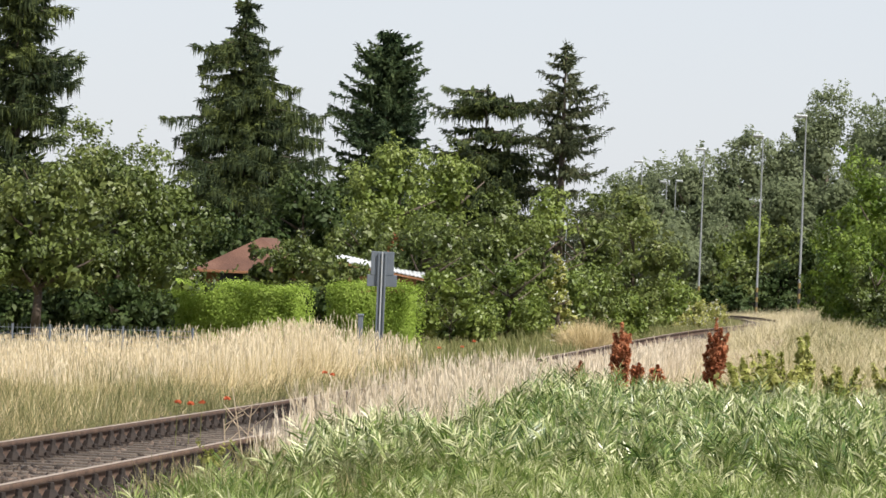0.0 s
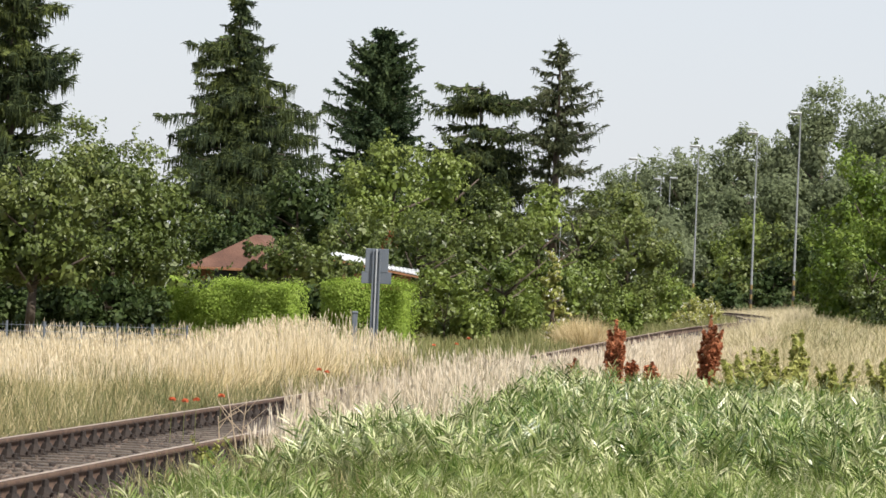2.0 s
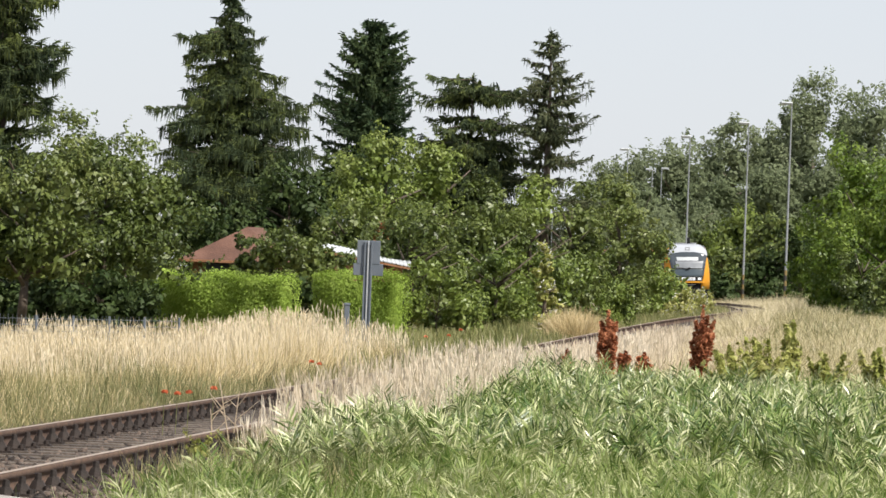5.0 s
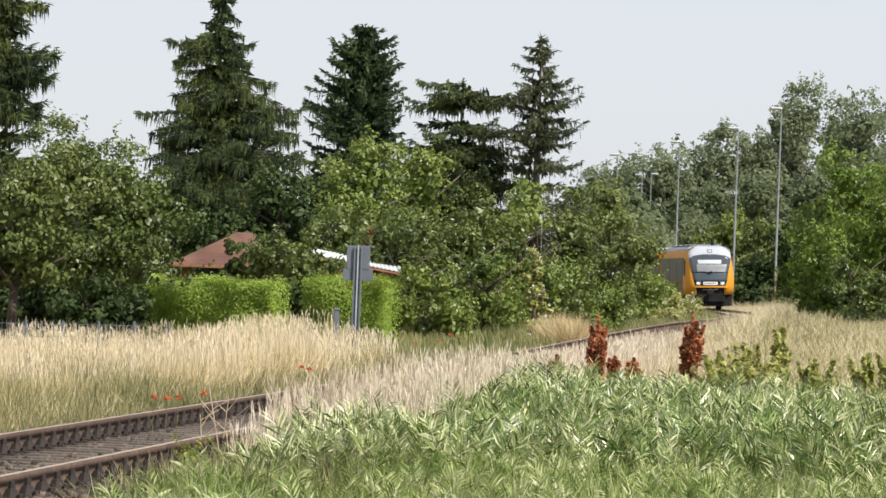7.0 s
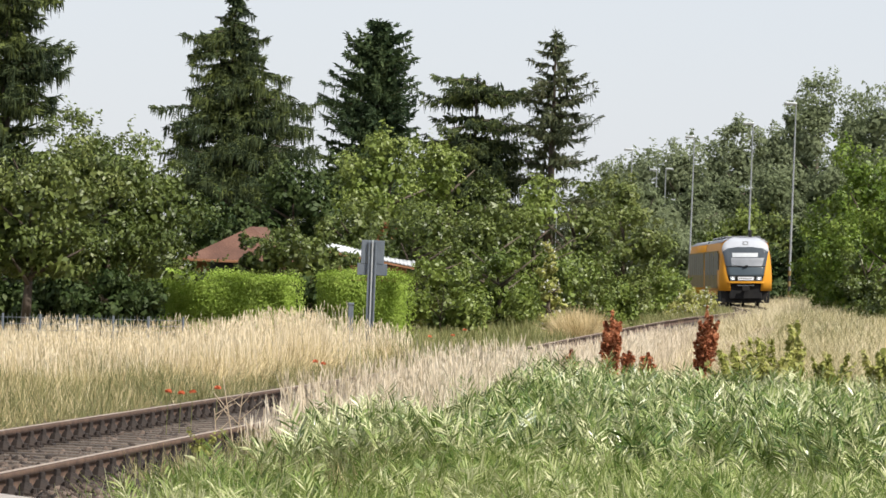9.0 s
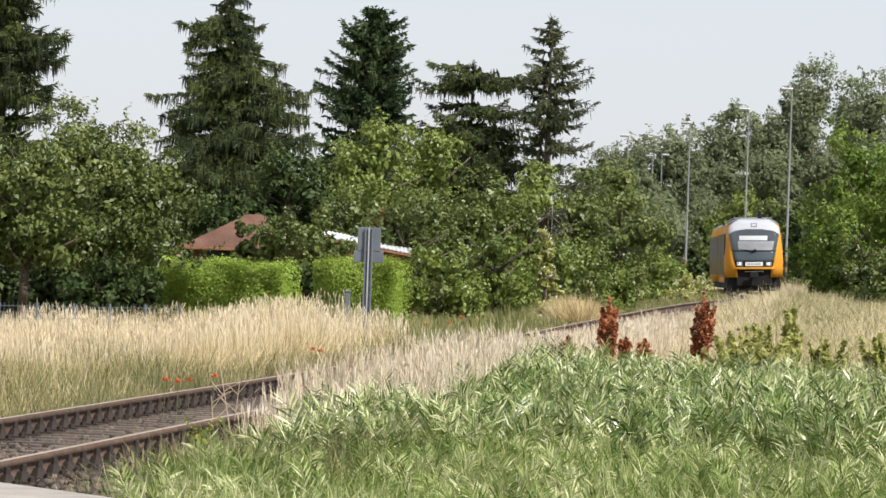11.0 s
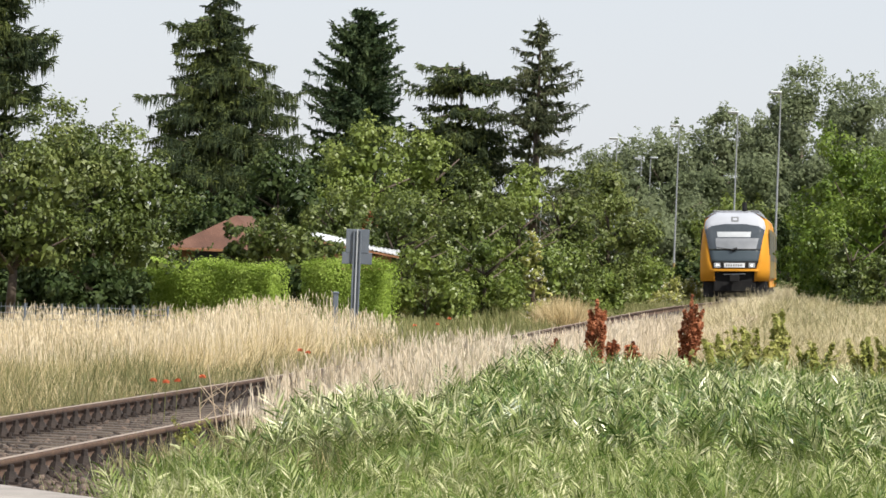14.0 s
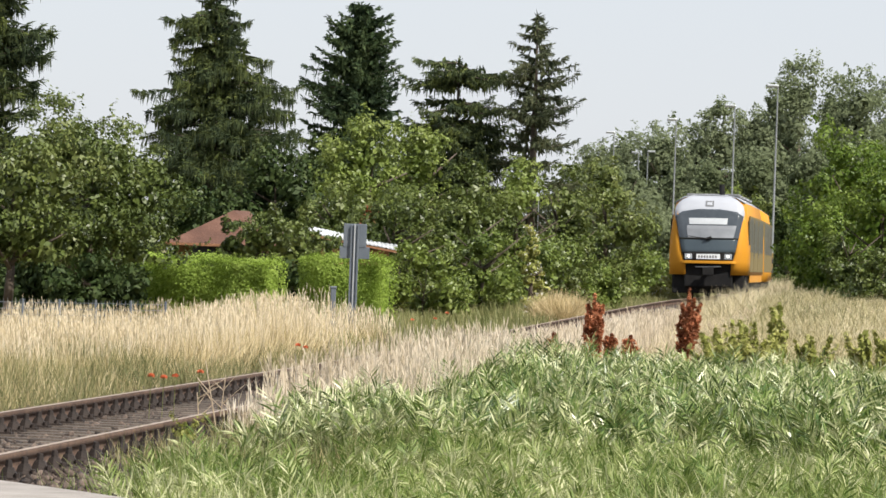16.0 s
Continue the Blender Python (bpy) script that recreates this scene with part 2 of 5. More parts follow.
def join(*pairs):
    vs, fs, o = [], [], 0
    for v, f in pairs:
        vs.append(v)
        fs.append(f + o)
        o += len(v)
    return np.concatenate(vs), np.concatenate(fs)


def smoothstep(a, b, x):
    t = np.clip((np.asarray(x, dtype=float) - a) / (b - a), 0, 1)
    return t * t * (3 - 2 * t)


# ---- lie of the land: the line climbs a little, then bends ----
def track_x(y):
    y = np.asarray(y, dtype=float)
    return -2.96 + 0.091 * (y - 43.1) - 0.0013 * np.maximum(y - 100, 0) - np.maximum(y - 205, 0) ** 2 / 1900 - np.maximum(y - 285, 0) ** 2 / 2600


def track_z(y):
    return 0.33 * smoothstep(55, 175, y) - 0.16 * smoothstep(300, 332, y)


def track_turn(y):
    return math.atan(0.091 - (0.0013 if y > 100 else 0.0) - max(y - 205, 0) / 950 - max(y - 285, 0) / 1300)


def waves(x, y):
    return 0.03 * np.sin(x * 1.7 + y * 0.33) + 0.03 * np.sin(x * 0.61 - y * 0.8 + 1.3) + 0.02 * np.sin(x * 3.1 + y * 1.9)


def ground_z(x, y):
    x, y = np.asarray(x, dtype=float), np.asarray(y, dtype=float)
    d = np.abs(x - track_x(np.clip(y, -50, 420)))
    bank = smoothstep(1.2, 2.4, d)
    rise = 0.42 * smoothstep(1.9, 3.4, x - track_x(np.clip(y, -50, 420))) * smoothstep(85, 135, y) * (1 - smoothstep(260, 330, y))
    return rise + track_z(y) - 0.33 - 0.02 * (1 - bank) + bank * (0.1 + waves(x, y)) * smoothstep(27, 36, y) - 0.06 * (1 - smoothstep(27, 36, y))


# ---- ground ----
def ground():
    xs = np.concatenate([np.linspace(-3000, -60, 12), np.linspace(-55, -14, 14), np.linspace(-13, 22, 106), np.linspace(23, 70, 20), np.linspace(90, 3000, 12)])
    ys = np.concatenate([np.linspace(-3000, -40, 10), np.linspace(-30, 24, 12), np.linspace(25, 130, 130), np.linspace(131, 420, 70), np.linspace(440, 4000, 20)])
    gx, gy = np.meshgrid(xs, ys)
    v = np.stack([gx, gy, ground_z(gx, gy)], axis=-1).reshape(-1, 3)
    nx = len(xs)
    i = (np.arange(len(ys) - 1)[:, None] * nx + np.arange(nx - 1)[None]).ravel()
    ob = mesh_object("ground", v, np.stack([i, i + 1, i + nx + 1, i + nx], axis=1), SOIL, smooth=True)
    tagged(ob, "dry grassy soil of the railway bank and field", "ground", kind="structure")


def road():
    # pale slab of the level crossing beside the rails
    bm = bmesh.new()
    pts = [(-2.05, 29.7), (-1.45, 28.5), (0.6, 24.6), (3.0, 20.0), (3.0, 12.0), (-2.2, 12.0)]
    pts = [(-3.05, 31.5)] + pts + [(-4.6, 12.0), (-4.6, 31.9)]
    top = [bm.verts.new((x, y, 0.012)) for x, y in pts]
    f = bm.faces.new(top)
    out = bmesh.ops.extrude_face_region(bm, geom=[f])
    for e in out["geom"]:
        if isinstance(e, bmesh.types.BMVert):
            e.co.z = -0.35
    bmesh.ops.recalc_face_normals(bm, faces=bm.faces)
    tagged(part("road", bm, ASPHALT), "pale concrete slab of the level crossing beside the rails", "road", kind="structure")


def track():
    line = tagged(new("railway_track"), "single railway track with rusty rails on wooden sleepers", "railway track", kind="structure")
    ys = np.concatenate([np.arange(10, 130, 0.9), np.arange(130, 420, 3.0)])
    # bed of crushed stone
    prof = [(-2.3, -0.36), (-1.75, -0.23), (0, -0.225), (1.75, -0.23), (2.3, -0.36)]
    v, q = [], []
    for j, y in enumerate(ys):
        a = track_turn(y)
        for o, z in prof:
            v.append((float(track_x(y)) + o * math.cos(a), y - o * math.sin(a), float(track_z(y)) + z))
    n = len(prof)
    for j in range(len(ys) - 1):
        for i in range(n - 1):
            q.append((j * n + i, j * n + i + 1, (j + 1) * n + i + 1, (j + 1) * n + i))
    mesh_object("ballast_bed", v, np.array(q), BALLAST, line)
    # rails: head, web and foot
    head = [(-0.034, -0.04), (-0.036, -0.006), (-0.028, 0.0), (0.028, 0.0), (0.036, -0.006), (0.034, -0.04)]
    web = [(0.011, -0.052), (0.010, -0.12), (0.066, -0.142), (0.066, -0.155), (-0.066, -0.155), (-0.066, -0.142), (-0.010, -0.12), (-0.011, -0.052)]
    shape = head + web
    for side in (-0.7535, 0.7535):
        v, q = [], []
        n = len(shape)
        for j, y in enumerate(ys):
            a = track_turn(y)
            cant = 0.055 * float(smoothstep(150, 210, y)) * (1 if side > 0 else 0)
            for o, z in shape:
                o = o + side
                v.append((float(track_x(y)) + o * math.cos(a), y - o * math.sin(a), float(track_z(y)) + z + cant))
        for j in range(len(ys) - 1):
            for i in range(n):
                q.append((j * n + i, j * n + (i + 1) % n, (j + 1) * n + (i + 1) % n, (j + 1) * n + i))
        rail = mesh_object("rail", v, np.array(q), RUST, line, "rusty rail with a worn bright head")
        t = []
        for y in ys:
            a = track_turn(y)
            cant = 0.055 * float(smoothstep(150, 210, y)) * (1 if side > 0 else 0)
            for o in (-0.027, 0.027):
                o += side
                t.append((float(track_x(y)) + o * math.cos(a), y - o * math.sin(a), float(track_z(y)) + 0.004 + cant))
        i = np.arange(len(ys) - 1) * 2
        mesh_object("rail_tread", t, np.stack([i, i + 1, i + 3, i + 2], axis=1), RAILTOP, rail, "worn running surface")
    return line


def sleepers(line):
    bm = box(bmesh.new(), (-1.3, -0.125, -0.16), (1.3, 0.125, 0.0), 0.015)
    first = part("sleeper", bm, SLEEPER, line, "weathered wooden sleeper")
    # rib plate with clip and screw heads
    bm = bmesh.new()
    box(bm, (-0.09, -0.075, 0.0), (0.09, 0.075, 0.018))
    tube(bm, (-0.012, 0, 0.015), (-0.012, 0, 0.085), 0.075, 0.04, 6)
    tube(bm, (-0.012, 0, 0.08), (-0.012, 0, 0.135), 0.03, 0.022, 6)
    tube(bm, (0.055, 0.045, 0.018), (0.055, 0.045, 0.05), 0.02, 0.02, 6)
    tube(bm, (0.055, -0.045, 0.018), (0.055, -0.045, 0.05), 0.02, 0.02, 6)
    clip = bpy.data.meshes.new("rail_clip")
    bm.to_mesh(clip)
    bm.free()
    clip.materials.append(CLIP)
    y, k = 24.0, 0
    while y < 190:
        a = track_turn(y)
        x, z = float(track_x(y)), float(track_z(y)) - 0.158
        m = pose(x, y, z, 0, 0, -math.degrees(a) + rng.normal() * 0.6)
        ob = first if k == 0 else new("sleeper", first.data)
        ob.parent = line
        ob.matrix_basis = m
        if y < 66:
            for side in (-0.7535, 0.7535):
                for o, turn in ((0.115, 0), (-0.115, 180)):
                    c = new("rail_clip", clip)
                    c.parent = ob
                    c.matrix_basis = pose(side + o, 0, 0.0, 0, 0, turn)
        y += 0.62
        k += 1


def stones():
    base = np.array([(1, 0, 0), (-1, 0, 0), (0, 1, 0), (0, -1, 0), (0, 0, 1), (0, 0, -1)], dtype=float)
    tri = np.array([(0, 2, 4), (2, 1, 4), (1, 3, 4), (3, 0, 4), (2, 0, 5), (1, 2, 5), (3, 1, 5), (0, 3, 5)])
    n = 17000
    y = 24 + rng.beta(1, 1.6, n) * 50
    o = rng.uniform(-2.3, 2.5, n)
    s = rng.uniform(0.022, 0.056, n)
    z = track_z(y) - 0.172 + 0.02 * smoothstep(0.85, 1.1, np.abs(o)) - 0.03 * smoothstep(36, 44, y) - np.maximum(np.abs(o) - 1.7, 0) * 0.28 + rng.uniform(-0.01, 0.02, n)
    rot = rng.normal(size=(n, 3, 3))
    rot = np.linalg.qr(rot)[0]
    v = (base[None] * rng.uniform(0.6, 1.3, (n, 6, 1))) @ rot * s[:, None, None]
    v += np.stack([track_x(y) + o, y, z], axis=1)[:, None]
    f = (np.arange(n)[:, None, None] * 6 + tri[None]).reshape(-1, 3)
    tagged(mesh_object("ballast_stones", v, f, BALLAST), "loose reddish grey crushed stone round the sleepers", "ballast", kind="stuff")


# ---- trees and shrubs ----
def trunk(thing, h, r, limbs, spread, lean=0.0):
    bm = bmesh.new()
    p = Vector((0, 0, -0.2))
    for i in range(5):
        q = Vector((lean * (i + 1) / 5 + rng.normal() * 0.04, rng.normal() * 0.04, -0.2 + (h + 0.2) * (i + 1) / 5))
        tube(bm, p, q, r * (1 - i / 5.5), r * (1 - (i + 1) / 5.5), 8)
        p = q
    for i in range(limbs):
        z = h * rng.uniform(0.25, 0.85)
        a = rng.uniform(0, 2 * math.pi)
        d = spread * rng.uniform(0.4, 0.85)
        tube(bm, (0, 0, z), (math.cos(a) * d, math.sin(a) * d, z + d * rng.uniform(0.4, 0.9)), r * 0.4, r * 0.1, 6)
    part("trunk", bm, BARK, thing, "brown bark", True)


def leafy_tree(name, x, y, top, r, tone, label, category, leaf=0.14, cover=5.0, low=0.0, clump=0.36, group="", blossom=0, shoots=0):
    """Lobes of foliage on an uneven body; each lobe carries smaller clumps with dark gaps between them."""
    z0 = float(ground_z(x, y))
    h = top - z0
    thing = tagged(new(name), label, category, group)
    thing.location = (x, y, z0)
    if h > 2.2:
        trunk(thing, h * 0.8, 0.03 * h ** 0.8 + 0.03, 7, r)
    else:
        trunk(thing, h * 0.7, 0.03, 6, r * 0.8)
    lobes = int(7 + 5 * (r * h) ** 0.5)
    d = unit(rng.normal(size=(lobes, 3)) * np.array([1, 0.8, 1.0]))
    u = d[:, 2] * rng.uniform(0.6, 0.95, lobes) * 0.5 + 0.5
    body = np.where(u > 0.5, np.cos(np.clip((u - 0.5) * 2, 0, 1) * 1.2), 1.0)
    u[::3] = rng.uniform(0.06, 0.5, len(u[::3]))
    body = np.where(u < 0.5, 1.0, body)
    reach = r * rng.uniform(0.4, 0.85, lobes)
    lobe = np.stack([d[:, 0] * reach * body, d[:, 1] * reach * body * 0.85, low * h + h * (1 - low) * u], axis=1)
    size = np.minimum(r, 0.4 * h) * rng.uniform(0.36, 0.62, lobes)
    per = 9 if r > 0.6 else 5
    w = np.repeat(np.arange(lobes), per)
    n = len(w)
    off = unit(rng.normal(size=(n, 3)) + d[w] * 0.7 + np.array([0, 0, 0.35]))
    mid = lobe[w] + off * (size[w] * rng.uniform(0.55, 1.05, n))[:, None] * np.array([1, 1, 0.85])
    cr = size[w] * clump * rng.uniform(0.7, 1.5, n)
    mid[:, 2] = low * h + (mid[:, 2] - low * h) * (h - low * h) / (np.max(mid[:, 2] + cr * 0.75) - low * h)
    mid[:, 2] = np.maximum(mid[:, 2], low * h + 0.1)
    total = int(cover * 1.6 * r * h / (leaf * leaf * 0.29))
    which = rng.choice(n, total, p=cr ** 1.7 / (cr ** 1.7).sum())
    e1 = unit(rng.normal(size=(total, 3)) + off[which] * 0.75)
    c = mid[which] + e1 * (cr[which] * rng.uniform(0.3, 1.15, total) ** 0.5)[:, None] * np.array([1, 1, 0.8])
    # shoots that stand out of the outline, each with leaves along it
    k = max(int(0.3 * n), 4) + shoots
    sw = rng.choice(n, k)
    way = unit(off[sw] + rng.normal(size=(k, 3)) * 0.35 + np.array([0, 0, 0.6]))
    long = rng.uniform(0.12, 0.3, k) * r + 0.08
    long[:shoots] = rng.uniform(0.6, 1.1, shoots)
    m = 12
    t = rng.uniform(0.0, 1.0, (k, m, 1))
    s = (mid[sw] + way * (cr[sw] * 0.7)[:, None])[:, None] + way[:, None] * long[:, None, None] * t + rng.normal(size=(k, m, 3)) * leaf * 0.35
    s = s.reshape(-1, 3)
    c = np.concatenate([c, s])
    c[:, 2] = np.maximum(c[:, 2], 0.02)
    out = np.concatenate([e1, np.repeat(unit(way + rng.normal(size=(k, 3)) * 0.4), m, axis=0)])
    k = int(lobes * (190 if h > 8 else 120))
    iw = rng.choice(lobes, k)
    e = unit(rng.normal(size=(k, 3)))
    inner = lobe[iw] * np.array([0.85, 0.85, 0.93]) + e * (size[iw] * rng.uniform(0.2, 0.75, k))[:, None]
    inner[:, 2] = np.clip(inner[:, 2], low * h + 0.1, h * 0.9)
    v, q = join(leaves(c, np.full(len(c), leaf), 0.4, out), leaves(inner, 0.12 * size[iw] + leaf * 1.1, 0.4, e))
    mesh_object("crown", v, q, LEAF[tone], thing, "crown of small leaves")
    if blossom:
        w = rng.choice(len(c), blossom)
        v, q = leaves(c[w] + rng.normal(size=(blossom, 3)) * 0.04, np.full(blossom, leaf * 0.75))
        mesh_object("blossom", v, q, WHITE_FLOWER, thing, "scattered whitish blossom")
    return thing


def spruce(x, y, top, label, mat, zs, west, east, levels=20, per=10, density=1.0, hang=1.0, sprig=0.03, jitter=0.3, gap=(), holes=0.0, rise=0.0, sag=1.0, bare=0.25, twig=1.0):
    """A conifer in tiers of boughs that dip and carry hanging twigs; zs, west and east give its reach in metres by height."""
    z0 = float(ground_z(x, y))
    h = top - z0
    thing = tagged(new("conifer_tree"), label, "tree", "conifers")
    thing.location = (x, y, z0)
    bm = bmesh.new()
    tube(bm, (0, 0, -0.2), (0, 0, h * 0.6), 0.019 * h, 0.011 * h, 9)
    tube(bm, (0, 0, h * 0.59), (0, 0, h * 0.98), 0.011 * h, 0.012, 8)
    bases, ways, lens, wids, drs = [], [], [], [], []
    for i in range(levels):
        t = bare + (0.985 - bare) * (i + rng.uniform(0.2, 0.8)) / levels
        if any(a < t < b for a, b in gap):
            continue
        for j in range(per):
            zt = min(t + rng.normal() * jitter / levels, 0.985)
            if rng.uniform() < holes:
                continue
            a = 2 * math.pi * (j + rng.uniform(-0.45, 0.45)) / per + i * 1.3
            d = np.array([math.cos(a), math.sin(a), 0.0])
            mix = d[0] * 0.5 + 0.5
            reach = float(np.interp(zt, zs, west)) * (1 - mix) + float(np.interp(zt, zs, east)) * mix
            L = max(reach * rng.choice([0.45, 0.75, 0.95, 1.12]), 0.14)
            z = zt * h
            lift, dip = rng.uniform(0.05, 0.28) + rise, rng.uniform(0.25, 0.5) * sag
            tip = rng.uniform(0.05, 0.3)
            tube(bm, (0, 0, z), (float(d[0] * L * 0.7), float(d[1] * L * 0.7), float(z + L * (lift * 0.7 - dip * 0.49 + tip * 0.24))), 0.012 + 0.01 * L, 0.008, 4)
            # short side twigs near the bough, then the hanging curtain below it
            m = max(int(95 * L * density), 16)
            u = rng.uniform(0.05, 1.0, m) ** 0.7
            sidew = np.array([-d[1], d[0], 0.0])
            across = rng.normal(size=m) * 0.24 * L * np.sqrt(u) * (1.12 - u)
            p = d[None] * (u * L)[:, None] + sidew[None] * across[:, None] + np.array([0, 0, z])
            p[:, 2] += L * (lift * u - dip * u ** 2 + tip * u ** 4) - np.abs(across) * 0.35 + rng.normal(size=m) * 0.025
            fall = rng.uniform(0, 1, m) < 0.55 * hang
            w = d[None] * rng.uniform(0.3, 1.0, (m, 1)) + sidew[None] * rng.normal(size=(m, 1)) * 0.6 + np.array([0, 0, 1.0])[None] * (rng.uniform(-0.4, 0.45, (m, 1)) + rise)
            w[fall] = w[fall] * 0.22 + np.array([0, 0, -1.0])
            bases.append(p)
            ways.append(unit(w))
            lens.append(np.where(fall, rng.uniform(0.4, 1.5, m) * (0.12 + 0.08 * min(L, 2.0)), rng.uniform(0.5, 1.3, m) * 0.2) * twig)
            wids.append(np.where(fall, 0.8, 1.1) * sprig * rng.uniform(0.6, 1.4, m))
            drs.append(rng.uniform(0.0, 0.35, m) * hang)
            # dense old twigs near the trunk
            m = max(int(9 * L), 3)
            u = rng.uniform(0.05, 0.6, m)
            bases.append(d[None] * (u * L)[:, None] + np.stack([np.zeros(m), np.zeros(m), z + L * (lift * u - dip * u ** 2) + 0.03], axis=1))
            ways.append(unit(d[None] * 0.5 + rng.normal(size=(m, 3)) * 0.5 + np.array([0, 0, -0.7])))
            lens.append(rng.uniform(0.2, 0.45, m))
            wids.append(sprig * rng.uniform(2.5, 4.5, m))
            drs.append(np.zeros(m))
    # leader: a small star of shoots
    m = 40
    bases.append(np.stack([np.zeros(m), np.zeros(m), h * (1 - 0.045 * rng.uniform(0, 1, m))], axis=1))
    ways.append(unit(np.stack([rng.normal(size=m), rng.normal(size=m), rng.uniform(0.0, 1.4, m)], axis=1)))
    lens.append(rng.uniform(0.08, 0.32, m))
    wids.append(np.full(m, sprig))
    drs.append(np.zeros(m))
    b, w, l, wd, dr = (np.concatenate(a) for a in (bases, ways, lens, wids, drs))
    v1, q1 = strips(b, w, l, wd, dr, (0.7, 1.0, 0.15))
    # fine needled twigs beside each ribbon roughen the outline
    k = slice(None, None, 2)
    v2, q2 = strips(b[k] + w[k] * (l[k] * 0.45)[:, None], unit(w[k] + rng.normal(size=w[k].shape) * 0.8), l[k] * 0.45, wd[k] * 0.8, dr[k], (1.0, 0.1))
    part("trunk", bm, BARK, thing, "dark brown bark", True)
    v, q = join((v1, q1), (v2, q2))
    mesh_object("crown", v, q, mat, thing, "drooping needled boughs")
    return thing


def hedge(x0, y0, x1, y1, top, depth=0.8):
    mx, my = (x0 + x1) / 2, (y0 + y1) / 2
    z0 = float(ground_z(mx, my))
    L = math.hypot(x1 - x0, y1 - y0)
    h = top - z0
    thing = tagged(new("hedge"), "bright green clipped garden hedge with soft edges", "hedge", "garden hedges")
    thing.matrix_world = pose(mx, my, z0, 0, 0, math.degrees(math.atan2(y1 - y0, x1 - x0)))
    bm = box(bmesh.new(), (-L / 2 + 0.1, -depth / 2 + 0.12, -0.1), (L / 2 - 0.1, depth / 2 - 0.12, h - 0.14), 0.08)
    part("core", bm, LEAF["hedge"], thing, "close inner shoots of the hedge")
    n = int(L * h * 5600)
    p = np.stack([rng.uniform(-L / 2, L / 2, n), rng.uniform(-depth / 2, depth / 2, n), rng.uniform(0, h, n)], axis=1)
    face = rng.choice(4, n, p=[0.62, 0.26, 0.06, 0.06])
    bulge = 0.05 * np.sin(p[:, 0] * 4.1) + 0.04 * np.sin(p[:, 2] * 5 + p[:, 0] * 2.3)
    j = rng.normal(size=n) * 0.045
    p[:, 1] = np.where(face == 0, -depth / 2 + bulge + j, p[:, 1])
    p[:, 2] = np.where(face == 1, h + 0.05 * np.sin(p[:, 0] * 3.3 + 1) + j * 1.3, p[:, 2])
    p[:, 0] = np.where(face == 2, -L / 2 + j, np.where(face == 3, L / 2 + j, p[:, 0]))
    out = np.array([(0, -1, 0.2), (0, 0, 1), (-1, 0, 0.2), (1, 0, 0.2)], dtype=float)[face]
    out[:, 0] += 0.5 * np.cos(p[:, 0] * 4.1)
    v, q = leaves(p, np.full(n, 0.048), 0.4, out)
    mesh_object("foliage", v, q, LEAF["hedge"], thing, "bright green scale-like shoots")


